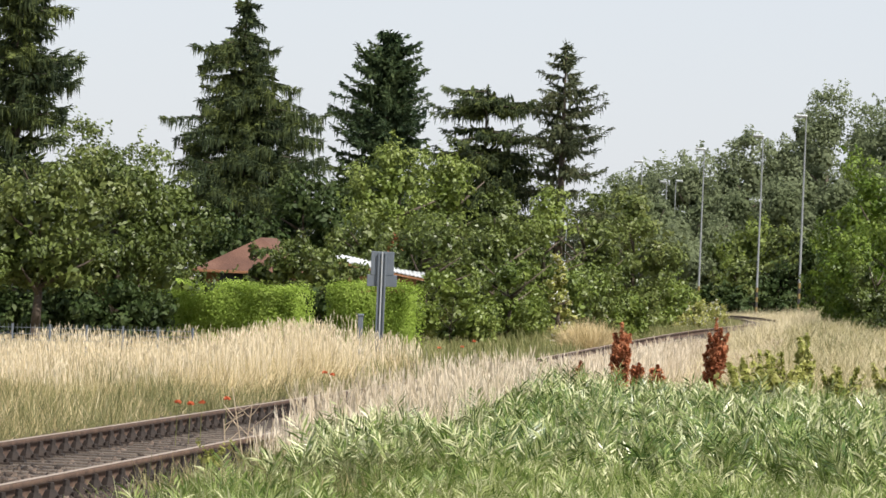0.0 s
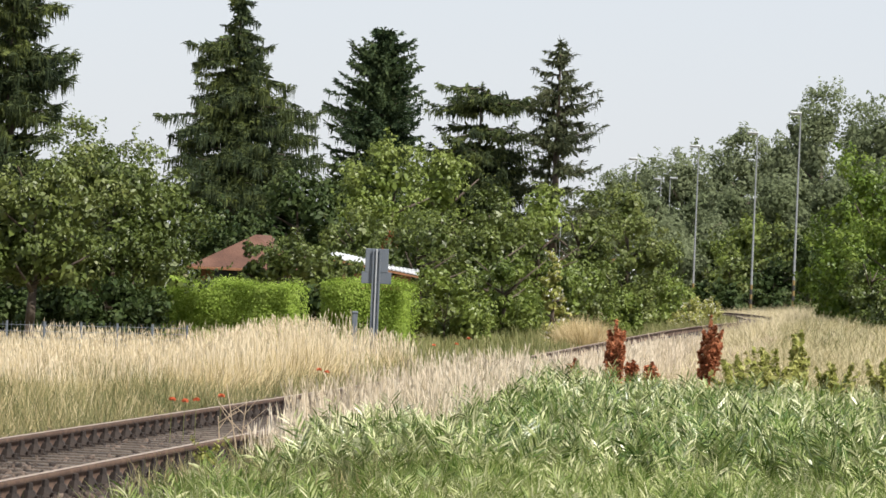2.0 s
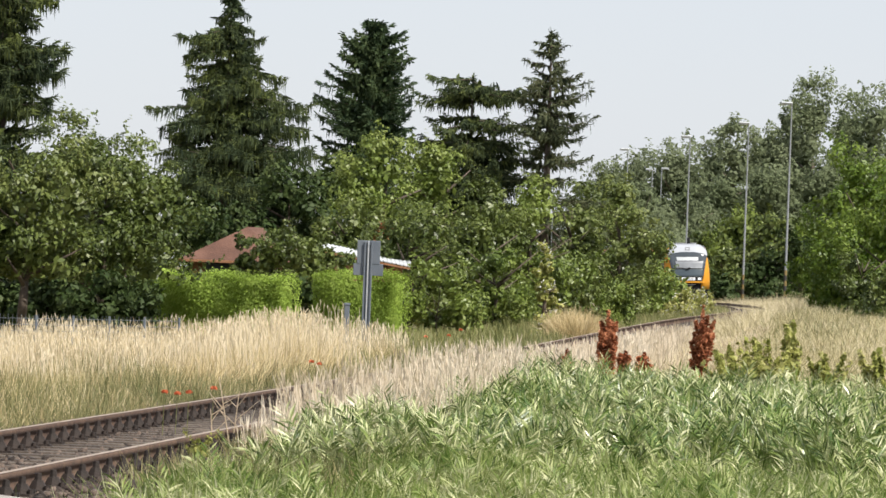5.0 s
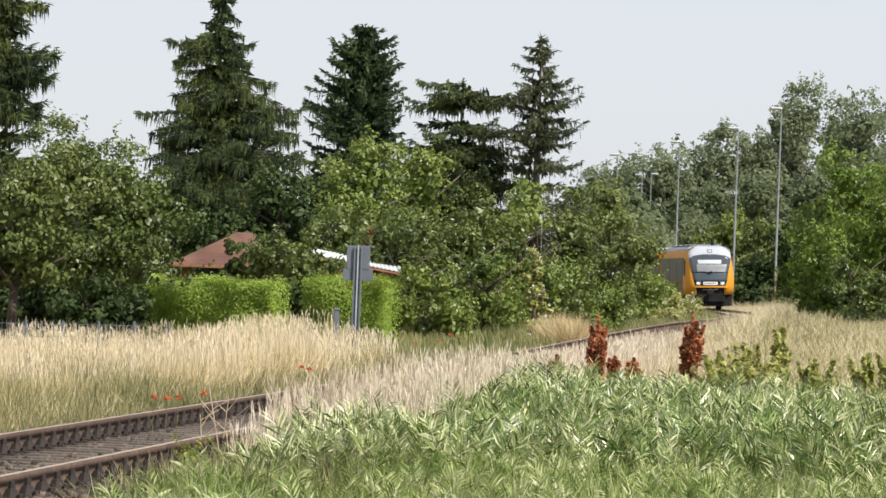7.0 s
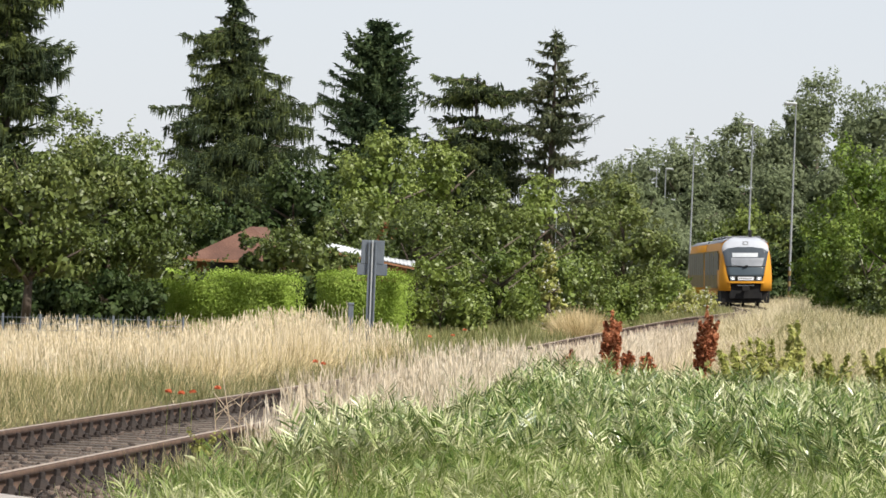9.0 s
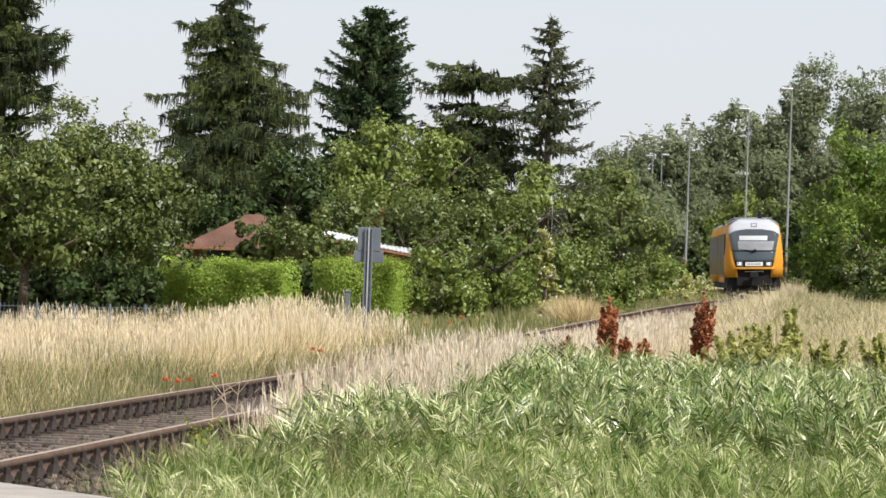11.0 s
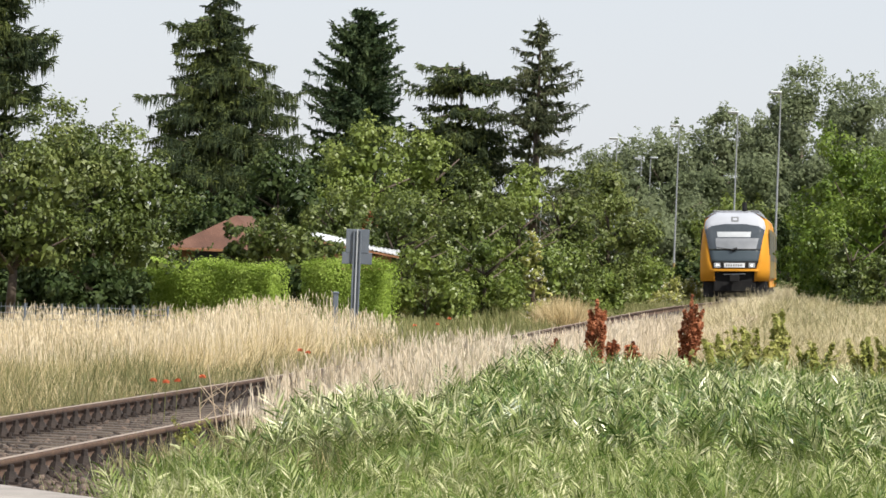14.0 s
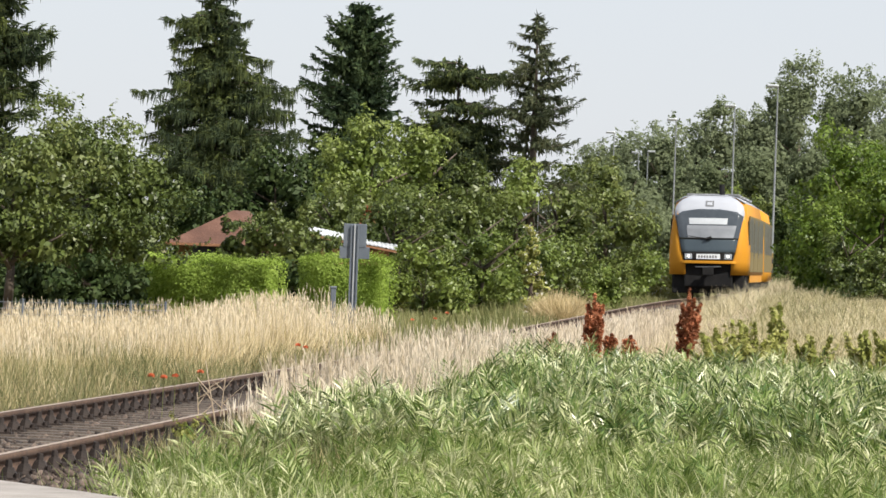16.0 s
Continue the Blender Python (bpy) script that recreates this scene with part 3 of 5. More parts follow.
# ---- planting ----
# 'dark' plants mix deep green with shade painted into the leaf colour
SHRUBS = [
    (-8.4, 99, 3.9, 1.4, 'mid'),
    (-7.1, 102, 3.9, 1.4, 'mid'),
    (-6.95, 106, 3.1, 0.8, 'mid'),
    (-9.6, 125, 5.2, 1.2, 'mid'),
    (-8.4, 130, 4.8, 1.2, 'mid'),
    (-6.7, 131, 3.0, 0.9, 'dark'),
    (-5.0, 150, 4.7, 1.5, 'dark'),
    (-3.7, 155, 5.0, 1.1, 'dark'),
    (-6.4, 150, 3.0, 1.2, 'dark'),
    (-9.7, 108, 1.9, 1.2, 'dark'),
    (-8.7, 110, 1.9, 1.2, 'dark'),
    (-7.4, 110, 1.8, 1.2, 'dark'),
    (-2.0, 140, 5.3, 1.3, 'light'),
    (-0.7, 142, 5.1, 1.2, 'light'),
    (0.6, 140, 4.2, 1.2, 'mid'),
    (2.0, 142, 4.3, 1.3, 'light'),
    (3.2, 145, 4.3, 1.2, 'mid'),
    (-2.8, 132, 3.3, 1.1, 'mid'),
    (-1.2, 128, 3.3, 1.3, 'mid'),
    (0.6, 134, 3.0, 1.3, 'mid'),
    (1.9, 143, 2.7, 1.4, 'mid'),
    (-0.4, 119, 1.8, 1.0, 'light'),
    (1.0, 130, 2.2, 1.2, 'light'),
    (2.3, 138, 2.1, 1.0, 'light'),
    (3.6, 150, 2.7, 1.2, 'light'),
    (4.4, 152, 1.8, 0.9, 'light'),
    (5.4, 170, 5.1, 1.2, 'mid'),
    (6.4, 200, 4.7, 1.2, 'mid'),
    (8.3, 225, 3.4, 1.2, 'light'),
    (6.4, 178, 2.0, 1.1, 'light'),
    (9.4, 222, 1.6, 0.7, 'light'),
    (-4.1, 116, 2.4, 0.7, 'mid'),
    (-4.85, 116.5, 2.2, 0.42, 'mid'),
    (-4.3, 117, 2.3, 0.5, 'mid'),
    (-3.2, 110.6, 1.25, 0.4, 'dark'),
    (-3.3, 124, 2.3, 0.4, 'mid'),
    (-2.6, 117, 1.9, 0.5, 'mid'),
    (-3.4, 119, 2.0, 0.5, 'mid'),
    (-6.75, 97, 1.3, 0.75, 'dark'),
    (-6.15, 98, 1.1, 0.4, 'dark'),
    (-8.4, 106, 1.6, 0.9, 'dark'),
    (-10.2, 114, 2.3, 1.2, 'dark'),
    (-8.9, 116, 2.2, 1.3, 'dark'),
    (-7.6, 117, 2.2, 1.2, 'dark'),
    (13.7, 172, 6.6, 1.6, 'bright'),
    (13.2, 176, 5.2, 1.2, 'bright'),
    (14.5, 168, 5.5, 1.4, 'bright'),
    (13.7, 182, 3.3, 1.1, 'bright'),
    (12.8, 160, 2.8, 1.2, 'mid'),
    (13.0, 150, 2.2, 1.0, 'mid'),
    (23.7, 420, 8.0, 3.0, 'light'),
    (25.6, 410, 7.5, 2.5, 'mid'),
    (21.2, 430, 6.4, 2.6, 'mid'),
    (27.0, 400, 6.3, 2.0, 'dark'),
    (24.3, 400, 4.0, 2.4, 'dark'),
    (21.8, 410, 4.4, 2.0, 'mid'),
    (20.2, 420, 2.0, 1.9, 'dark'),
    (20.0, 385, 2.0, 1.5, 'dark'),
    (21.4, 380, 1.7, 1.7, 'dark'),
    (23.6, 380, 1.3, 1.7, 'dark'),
    (22.7, 330, 2.2, 1.6, 'mid')]
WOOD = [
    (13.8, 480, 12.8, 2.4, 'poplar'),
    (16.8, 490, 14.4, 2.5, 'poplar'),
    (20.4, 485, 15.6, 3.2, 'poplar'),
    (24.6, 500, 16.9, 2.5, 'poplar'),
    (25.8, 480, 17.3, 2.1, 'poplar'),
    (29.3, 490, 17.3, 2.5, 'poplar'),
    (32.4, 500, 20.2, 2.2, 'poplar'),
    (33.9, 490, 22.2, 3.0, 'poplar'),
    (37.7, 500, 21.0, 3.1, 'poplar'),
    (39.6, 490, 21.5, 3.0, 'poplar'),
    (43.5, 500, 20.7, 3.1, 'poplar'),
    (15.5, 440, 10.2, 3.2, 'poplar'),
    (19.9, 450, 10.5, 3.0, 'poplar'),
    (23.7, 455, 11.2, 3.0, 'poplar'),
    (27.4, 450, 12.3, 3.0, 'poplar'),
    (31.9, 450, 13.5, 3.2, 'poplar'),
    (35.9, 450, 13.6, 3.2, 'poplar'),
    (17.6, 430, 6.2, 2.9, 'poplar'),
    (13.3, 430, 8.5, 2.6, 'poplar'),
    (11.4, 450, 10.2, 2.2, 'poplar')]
TONES = {"light": "bright sunlit green", "mid": "mid-green", "bright": "vivid fresh green", "dark": "dark green shade-tinted"}


def planting():
    for i, (x, y, top, r, tone) in enumerate(SHRUBS):
        big = top > 2.4
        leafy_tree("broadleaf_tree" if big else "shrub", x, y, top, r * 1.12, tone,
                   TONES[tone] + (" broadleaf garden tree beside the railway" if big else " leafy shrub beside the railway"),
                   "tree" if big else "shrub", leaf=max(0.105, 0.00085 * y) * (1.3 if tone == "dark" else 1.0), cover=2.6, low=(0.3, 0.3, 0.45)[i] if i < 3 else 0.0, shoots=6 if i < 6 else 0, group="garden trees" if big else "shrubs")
    # the far wood looks hazy only through its paled leaf colour
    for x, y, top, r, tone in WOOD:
        leafy_tree("poplar_tree", x, y, top, r * 1.15, tone, "tall green poplar in the distant wood, haze put into its leaf colour", "tree",
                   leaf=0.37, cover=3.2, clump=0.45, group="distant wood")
    spruce(-10.7, 118, 9.2, "tall dark spruce with long level boughs", NEEDLE, (0.3, 0.51, 0.6, 0.68, 0.72, 0.77, 0.81, 0.86, 0.93, 1.0),
           (1.6, 1.5, 1.5, 1.7, 0.9, 0.9, 1.3, 1.3, 0.9, 0.1), (1.2, 1.1, 1.25, 1.65, 0.7, 0.75, 1.3, 1.35, 0.9, 0.1), levels=18, per=13, density=1.05, hang=0.75, jitter=0.3, sprig=0.03, sag=0.7, holes=0.1)
    spruce(-7.85, 170, 10.75, "tall dark spruce with ragged drooping boughs", NEEDLE, (0.3, 0.47, 0.57, 0.645, 0.66, 0.68, 0.73, 0.79, 0.85, 0.885, 0.92, 0.955, 0.985),
           (2.6, 2.6, 2.4, 2.6, 2.85, 2.2, 1.45, 1.25, 1.6, 1.3, 0.45, 0.14, 0.4), (3.2, 3.5, 2.4, 2.9, 2.8, 2.1, 1.8, 1.35, 0.95, 0.8, 0.95, 0.16, 0.4), levels=24, per=12, density=1.0, hang=0.9, jitter=0.9, holes=0.08, sag=1.25, bare=0.16, sprig=0.036)
    spruce(-3.25, 185, 10.5, "dense dark green fir with a blunt rounded top", FIR, (0.3, 0.6, 0.667, 0.745, 0.834, 0.91, 0.96, 0.985),
           (1.7, 1.85, 2.0, 1.95, 1.45, 1.15, 0.9, 0.5), (1.2, 1.35, 1.45, 1.4, 1.3, 1.15, 0.9, 0.5), levels=26, per=14, density=0.58, hang=0.25, sprig=0.045, jitter=1.3, rise=0.14, sag=0.5, twig=0.9)
    spruce(0.35, 190, 8.9, "broken-topped spruce with flat layered boughs", NEEDLE, (0.3, 0.8, 0.9, 0.99), (2.4, 2.4, 2.4, 2.2), (2.4, 2.4, 2.3, 2.2), levels=22, per=13, density=0.65, sprig=0.04,
           hang=0.5, jitter=0.25, holes=0.04, sag=0.1, rise=-0.28, gap=((0.735, 0.77), (0.83, 0.9)))
    spruce(3.2, 188, 10.6, "sparse greyish spruce with bare twigs", NEEDLE_THIN, (0.3, 0.61, 0.71, 0.81, 0.89, 0.95, 0.985), (1.8, 1.6, 1.5, 1.3, 1.05, 0.6, 0.2), (1.9, 1.75, 1.65, 1.4, 0.95, 0.55, 0.2),
           levels=22, per=7, density=0.6, holes=0.28, hang=0.4, sprig=0.034, jitter=0.6, rise=0.08, sag=0.6)


# ---- grass and field ----
def tuft_field(name, label, mat, n, place, h, width, category="grass", lean=0.25, droop=0.35, seg=(1.0, 0.75, 0.08), sink=0.0):
    x, y = place(n)
    n = len(x)
    z = ground_z(x, y) - sink
    way = unit(np.stack([rng.normal(size=n) * lean - 0.06, rng.normal(size=n) * lean, np.ones(n)], axis=1))
    hh = h(x, y) * rng.uniform(0.55, 1.15, n)
    v, q = strips(np.stack([x, y, z], axis=1), way, hh, np.full(n, width) * rng.uniform(0.6, 1.3, n), rng.uniform(0, droop, n), seg)
    return tagged(mesh_object(name, v, q, mat), label, category, kind="stuff")


def seed_heads(name, label, mat, n, place, h, size=0.02, length=0.12):
    """Thin stalks with a narrow spindle-shaped seed head each."""
    x, y = place(n)
    n = len(x)
    b = np.stack([x, y, ground_z(x, y)], axis=1)
    way = unit(np.stack([rng.normal(size=n) * 0.12 - 0.05, rng.normal(size=n) * 0.12, np.ones(n)], axis=1))
    hh = h(x, y) * rng.uniform(0.7, 1.2, n)
    v1, q1 = strips(b, way, hh, np.full(n, 0.006), np.full(n, 0.04), (1, 0.9))
    tip = b + way * (hh * 0.93)[:, None] - np.array([0, 0, 0.03]) * hh[:, None]
    v2, q2 = strips(tip, unit(way + rng.normal(size=(n, 3)) * 0.15), np.full(n, length) * rng.uniform(0.6, 1.3, n), np.full(n, size) * rng.uniform(0.6, 1.4, n), rng.uniform(0, 0.3, n), (0.25, 1, 0.1))
    v, q = join((v1, q1), (v2, q2))
    return tagged(mesh_object(name, v, q, mat), label, "grass", kind="stuff")


def left_bank(lo, hi, y0, y1, bias=1.0):
    def place(n):
        y = y0 + (y1 - y0) * rng.uniform(0, 1, n) ** bias
        o = rng.uniform(lo, hi, n)
        return track_x(y) - o, y
    return place


def right_strip(lo, hi, y0, y1, bias=1.0):
    def place(n):
        y = y0 + (y1 - y0) * rng.uniform(0, 1, n) ** bias
        o = rng.uniform(lo, hi, n)
        return track_x(y) + o, y
    return place


def field_edge(y):
    """Where the tall leafy field begins beside the verge."""
    return track_x(y) + np.interp(y, [30, 36, 40, 45, 64], [1.25, 1.4, 1.72, 1.72, 1.7])


def field(y0, y1, margin=0.0):
    def place(n):
        y = rng.uniform(y0, y1, n)
        half = y * 0.1 + 0.4
        e = field_edge(y) + margin + rng.normal(size=n) * 0.12
        x = e + (half - e) * rng.uniform(0, 1, n)
        ok = half > e
        return x[ok], y[ok]
    return place


def edge_place(n):
    y = 36 + 24 * rng.uniform(0, 1, n) ** 0.8
    lo = 1.2 - 0.3 * smoothstep(37, 43, y)
    return track_x(y) + lo + rng.uniform(0, 1.7, n), y


def const(h):
    return lambda x, y: np.full(len(x), h) * (1 + 0.25 * np.sin(x * 1.3 + y * 0.31) * np.sin(y * 0.23 + x * 0.4))


def bank_grass(lo):
    """The tall grass keeps off the rails near the crossing and closes in further on."""
    def place(n):
        y = rng.uniform(44, 92, n)
        o = lo + 2.0 * (1 - smoothstep(50, 72, y)) + rng.uniform(0, 6.4, n)
        return track_x(y) - o, y
    return place


def golden_clump(n):
    a, r = rng.uniform(0, 2 * math.pi, n), rng.uniform(0, 1, n) ** 0.5
    return 2.95 + 0.48 * r * np.cos(a), 123.5 + 1.2 * r * np.sin(a)


def verge_height(h):
    return lambda x, y: h * (0.4 + 0.6 * smoothstep(42, 51, y)) * (1 - 0.25 * smoothstep(62, 75, y)) * (1 + 0.2 * np.sin(y * 0.9) * np.sin(x * 2.3 + y * 0.3))


def bank_height(more):
    return lambda x, y: more + 0.4 + 0.36 * np.exp(-((x + 2.6) / 1.1) ** 2) + 0.06 * np.sin(x * 2.1 + y * 0.4)


def crop_plants(name, label, mat, n, place, height, leaf, pairs, width, thick):
    """Arching stems that carry two close rows of narrow leaves."""
    x, y = place(n)
    # the stand thins out into grassy patches
    ok = np.sin(x * 2.3 + y * 0.9) * np.sin(y * 0.55 - x * 1.1 + 0.8) + thick > rng.uniform(-0.5, 0.5, len(x))
    x, y = x[ok], y[ok]
    n = len(x)
    foot = np.stack([x, y, ground_z(x, y)], axis=1)
    a = rng.uniform(0, 2 * math.pi, n)
    way = unit(np.stack([np.cos(a), np.sin(a), rng.uniform(0.9, 3.0, n)], axis=1))
    h = height(x, y) * rng.uniform(0.6, 1.25, n)
    droop = rng.uniform(0.05, 0.45, n)
    u = np.repeat(np.linspace(0.18, 1.0, pairs), 2)[None] + rng.normal(size=(n, 2 * pairs)) * 0.012
    hand = np.tile([1.0, -1.0], pairs)[None]
    p = foot[:, None] + way[:, None] * (h[:, None] * u)[..., None]
    p[..., 2] -= (droop * h)[:, None] * u ** 2
    tan = np.broadcast_to(way[:, None], p.shape).copy()
    tan[..., 2] -= 2 * droop[:, None] * u
    tan = unit(tan)
    roll = unit(np.cross(way, rng.normal(size=(n, 3)) * 0.55 + np.array([0, 0, 1.0])))
    d = unit(tan * (0.7 + 0.6 * u[..., None]) + roll[:, None] * hand[..., None] + rng.normal(size=p.shape) * 0.07 + np.array([0, 0, 0.12]))
    nor = unit(np.cross(d, tan) * hand[..., None] + rng.normal(size=p.shape) * 0.25)
    wide = unit(np.cross(d, nor))
    l = (leaf * rng.uniform(0.7, 1.2, (n, 1)) * (1.1 - 1.1 * (u - 0.45) ** 2))[..., None]
    w = width * rng.uniform(0.7, 1.3, l.shape)
    sagging = np.array([0, 0, 1.0]) * l * rng.uniform(0.0, 0.2, l.shape)
    mid = p + d * l * 0.45
    v = np.stack([p, mid + wide * w / 2, p + d * l - sagging, mid - wide * w / 2], axis=2).reshape(-1, 3)
    v2, q2 = strips(foot, way, h, np.full(n, 0.009), droop, (1, 0.8, 0.5))
    v, q = join((v, np.arange(len(v)).reshape(-1, 4)), (v2, q2))
    return tagged(mesh_object(name, v, q, mat), label, "crop", kind="stuff")


def grasses():
    tuft_field("tall_dry_grass", "tall straw-coloured dry grass on the bank", STRAW, 62000, bank_grass(2.0), bank_height(0.0), 0.0105, lean=0.45)
    seed_heads("grass_seed_heads", "golden seed heads above the dry grass", BANK_SEED, 12000, bank_grass(2.1), bank_height(0.1), 0.013, 0.13)
    tuft_field("bank_straw", "thin dry straw mixed into the foot of the bank", STRAW, 7000, left_bank(1.5, 5.2, 42, 78), const(0.45), 0.011, lean=0.4)
    tuft_field("green_bank_grass", "grey-green grass at the foot of the bank", GRASS_GREY, 38000, left_bank(1.0, 4.8, 34, 76), const(0.44), 0.014, lean=0.38, seg=(1.0, 0.1))
    tuft_field("dried_dock_leaves", "low rust-brown dried leaves at the foot of the bank", LEAF["rust"], 700, left_bank(1.25, 2.3, 37, 45), const(0.26), 0.022, lean=0.6)
    tuft_field("low_bank_grass", "low dry and green grass along the far side of the line", GRASS, 40000, left_bank(1.2, 5.0, 74, 330), const(0.42), 0.034, seg=(1.0, 0.1))
    tuft_field("dry_grass_patch", "golden dry grass clump beside the line", STRAW, 6000, golden_clump, const(0.78), 0.014, lean=0.55)
    tuft_field("verge_grass", "pinkish dry grass on the verge by the rails", STRAW_PINK, 26000, right_strip(0.95, 2.0, 44.5, 80, 0.85), verge_height(0.5), 0.01)
    tuft_field("verge_grass", "pinkish dry grass further along the rails", STRAW_PINK, 16000, right_strip(1.55, 3.4, 64, 122), const(0.26), 0.016)
    seed_heads("verge_seed_heads", "pale upright seed heads along the rails", SEED, 10000, right_strip(0.98, 2.4, 44.5, 112, 1.2), verge_height(0.74), 0.0115, 0.15)
    tuft_field("meadow_grass", "pale dry meadow grass beside the curve", MEADOW, 56000, right_strip(2.0, 9.5, 95, 250), const(0.46), 0.017, lean=0.85, seg=(1.0, 0.1))
    tuft_field("trackside_grass", "dry grass close beside the outer rail", MEADOW, 16000, right_strip(1.25, 2.9, 118, 330), const(0.85), 0.022, lean=0.6, seg=(1.0, 0.1))
    tuft_field("meadow_green", "greenish meadow grass behind the field", GRASS_GREY, 26000, right_strip(3.2, 10.0, 64, 190), const(0.5), 0.018, lean=0.7, seg=(1.0, 0.1))
    tuft_field("pale_meadow", "pale straw mixed into the near meadow", MEADOW, 14000, right_strip(2.2, 8.5, 66, 112), const(0.46), 0.016, lean=0.8, seg=(1.0, 0.1))
    tuft_field("edge_weeds", "grey-green weeds and stalks at the ballast edge", GRASS_GREY, 18000, edge_place, const(0.42), 0.012, lean=0.45)
    crop_plants("leafy_crop", "leafy crop with two rows of narrow glossy leaves", BLADE, 8200, field(40.5, 64), const(0.62), 0.19, 12, 0.0155, 0.55)
    tuft_field("fresh_grass", "fresh green grass in the foreground", BLADE_FRESH, 50000, field(29, 50, -0.1), const(0.36), 0.012, lean=0.55, droop=0.6)
    tuft_field("under_grass", "fresh green grass between the crop stems", BLADE_FRESH, 14000, field(48, 64), const(0.4), 0.016, lean=0.5, droop=0.5)
    crop_plants("young_crop", "young leafy shoots among fresh grass", BLADE_FRESH, 2600, field(32, 43.5, 0.35), const(0.36), 0.16, 8, 0.013, 0.1)


# ---- lineside things ----
def sign_post():
    x, y = -1.57, 90.0
    z0 = float(ground_z(x, y))
    t = tagged(new("railway_sign"), "grey railway sign seen from behind on a steel post", "sign")
    t.location = (x, y, z0)
    H = 2.0 - z0
    bm = bmesh.new()
    for s in (-0.075, 0.045):
        box(bm, (s, -0.03, -0.3), (s + 0.03, 0.03, H - 0.02), 0.005)
    box(bm, (-0.06, 0.0, -0.3), (0.06, 0.02, H - 0.02))
    part("post", bm, GREY_STEEL, t, "grey channel-steel post")
    bm = box(bmesh.new(), (-0.012, -0.05, -0.2), (0.012, -0.02, H), 0.003)
    part("conduit", bm, GALVANISED, t, "bright galvanised strip")
    bm = box(bmesh.new(), (-0.2, 0.02, H - 0.42), (0.21, 0.045, H), 0.008)
    part("upper_board", bm, GREY_STEEL, t, "back of a grey board")
    bm = box(bmesh.new(), (-0.26, 0.026, H - 0.62), (0.27, 0.05, H - 0.41), 0.008)
    part("lower_board", bm, GREY_STEEL, t, "wider grey board below")
    p = tagged(new("marker_post"), "short grey weathered marker post in the grass", "post")
    p.location = (-1.87, 88, float(ground_z(-1.87, 88)))
    bm = box(bmesh.new(), (-0.045, -0.045, -0.2), (0.045, 0.045, 1.05), 0.012)
    part("stake", bm, GREY_STEEL, p)
    bm = box(bmesh.new(), (-0.055, -0.055, 1.045), (0.055, 0.055, 1.09), 0.012)
    part("cap", bm, GREY_STEEL, p)


def fence():
    f = tagged(new("wire_fence"), "low wire-mesh garden fence with grey posts", "fence")
    a, b = Vector((-8.8, 78, 0)), Vector((-4.6, 85, 0))
    n = 9
    for i in range(n):
        p = a.lerp(b, i / (n - 1))
        z = float(ground_z(p.x, p.y))
        part("post", tube(bmesh.new(), (p.x, p.y, z - 0.2), (p.x, p.y, 0.56), 0.022, 0.02, 8), GREY_STEEL, f)
    bm = bmesh.new()
    for k in range(7):
        z = -0.1 + k * 0.1
        tube(bm, (a.x, a.y, z), (b.x, b.y, z), 0.004, 0.004, 4)
    part("wires", bm, GREY_STEEL, f, "horizontal wires")
    bm = bmesh.new()
    for k in range(70):
        p = a.lerp(b, k / 69)
        tube(bm, (p.x, p.y, -0.1), (p.x, p.y, 0.56), 0.003, 0.003, 3)
    part("mesh", bm, GREY_STEEL, f, "upright wires of the mesh")


def roof_panel(bm, a, b, c, d, t=0.05):
    """A slab over four corners."""
    top = [bm.verts.new(p) for p in (a, b, c, d)]
    low = [bm.verts.new((p[0], p[1], p[2] - t)) for p in (a, b, c, d)]
    bm.faces.new(top)
    bm.faces.new(low[::-1])
    for i in range(4):
        j = (i + 1) % 4
        bm.faces.new((top[j], top[i], low[i], low[j]))
    return bm


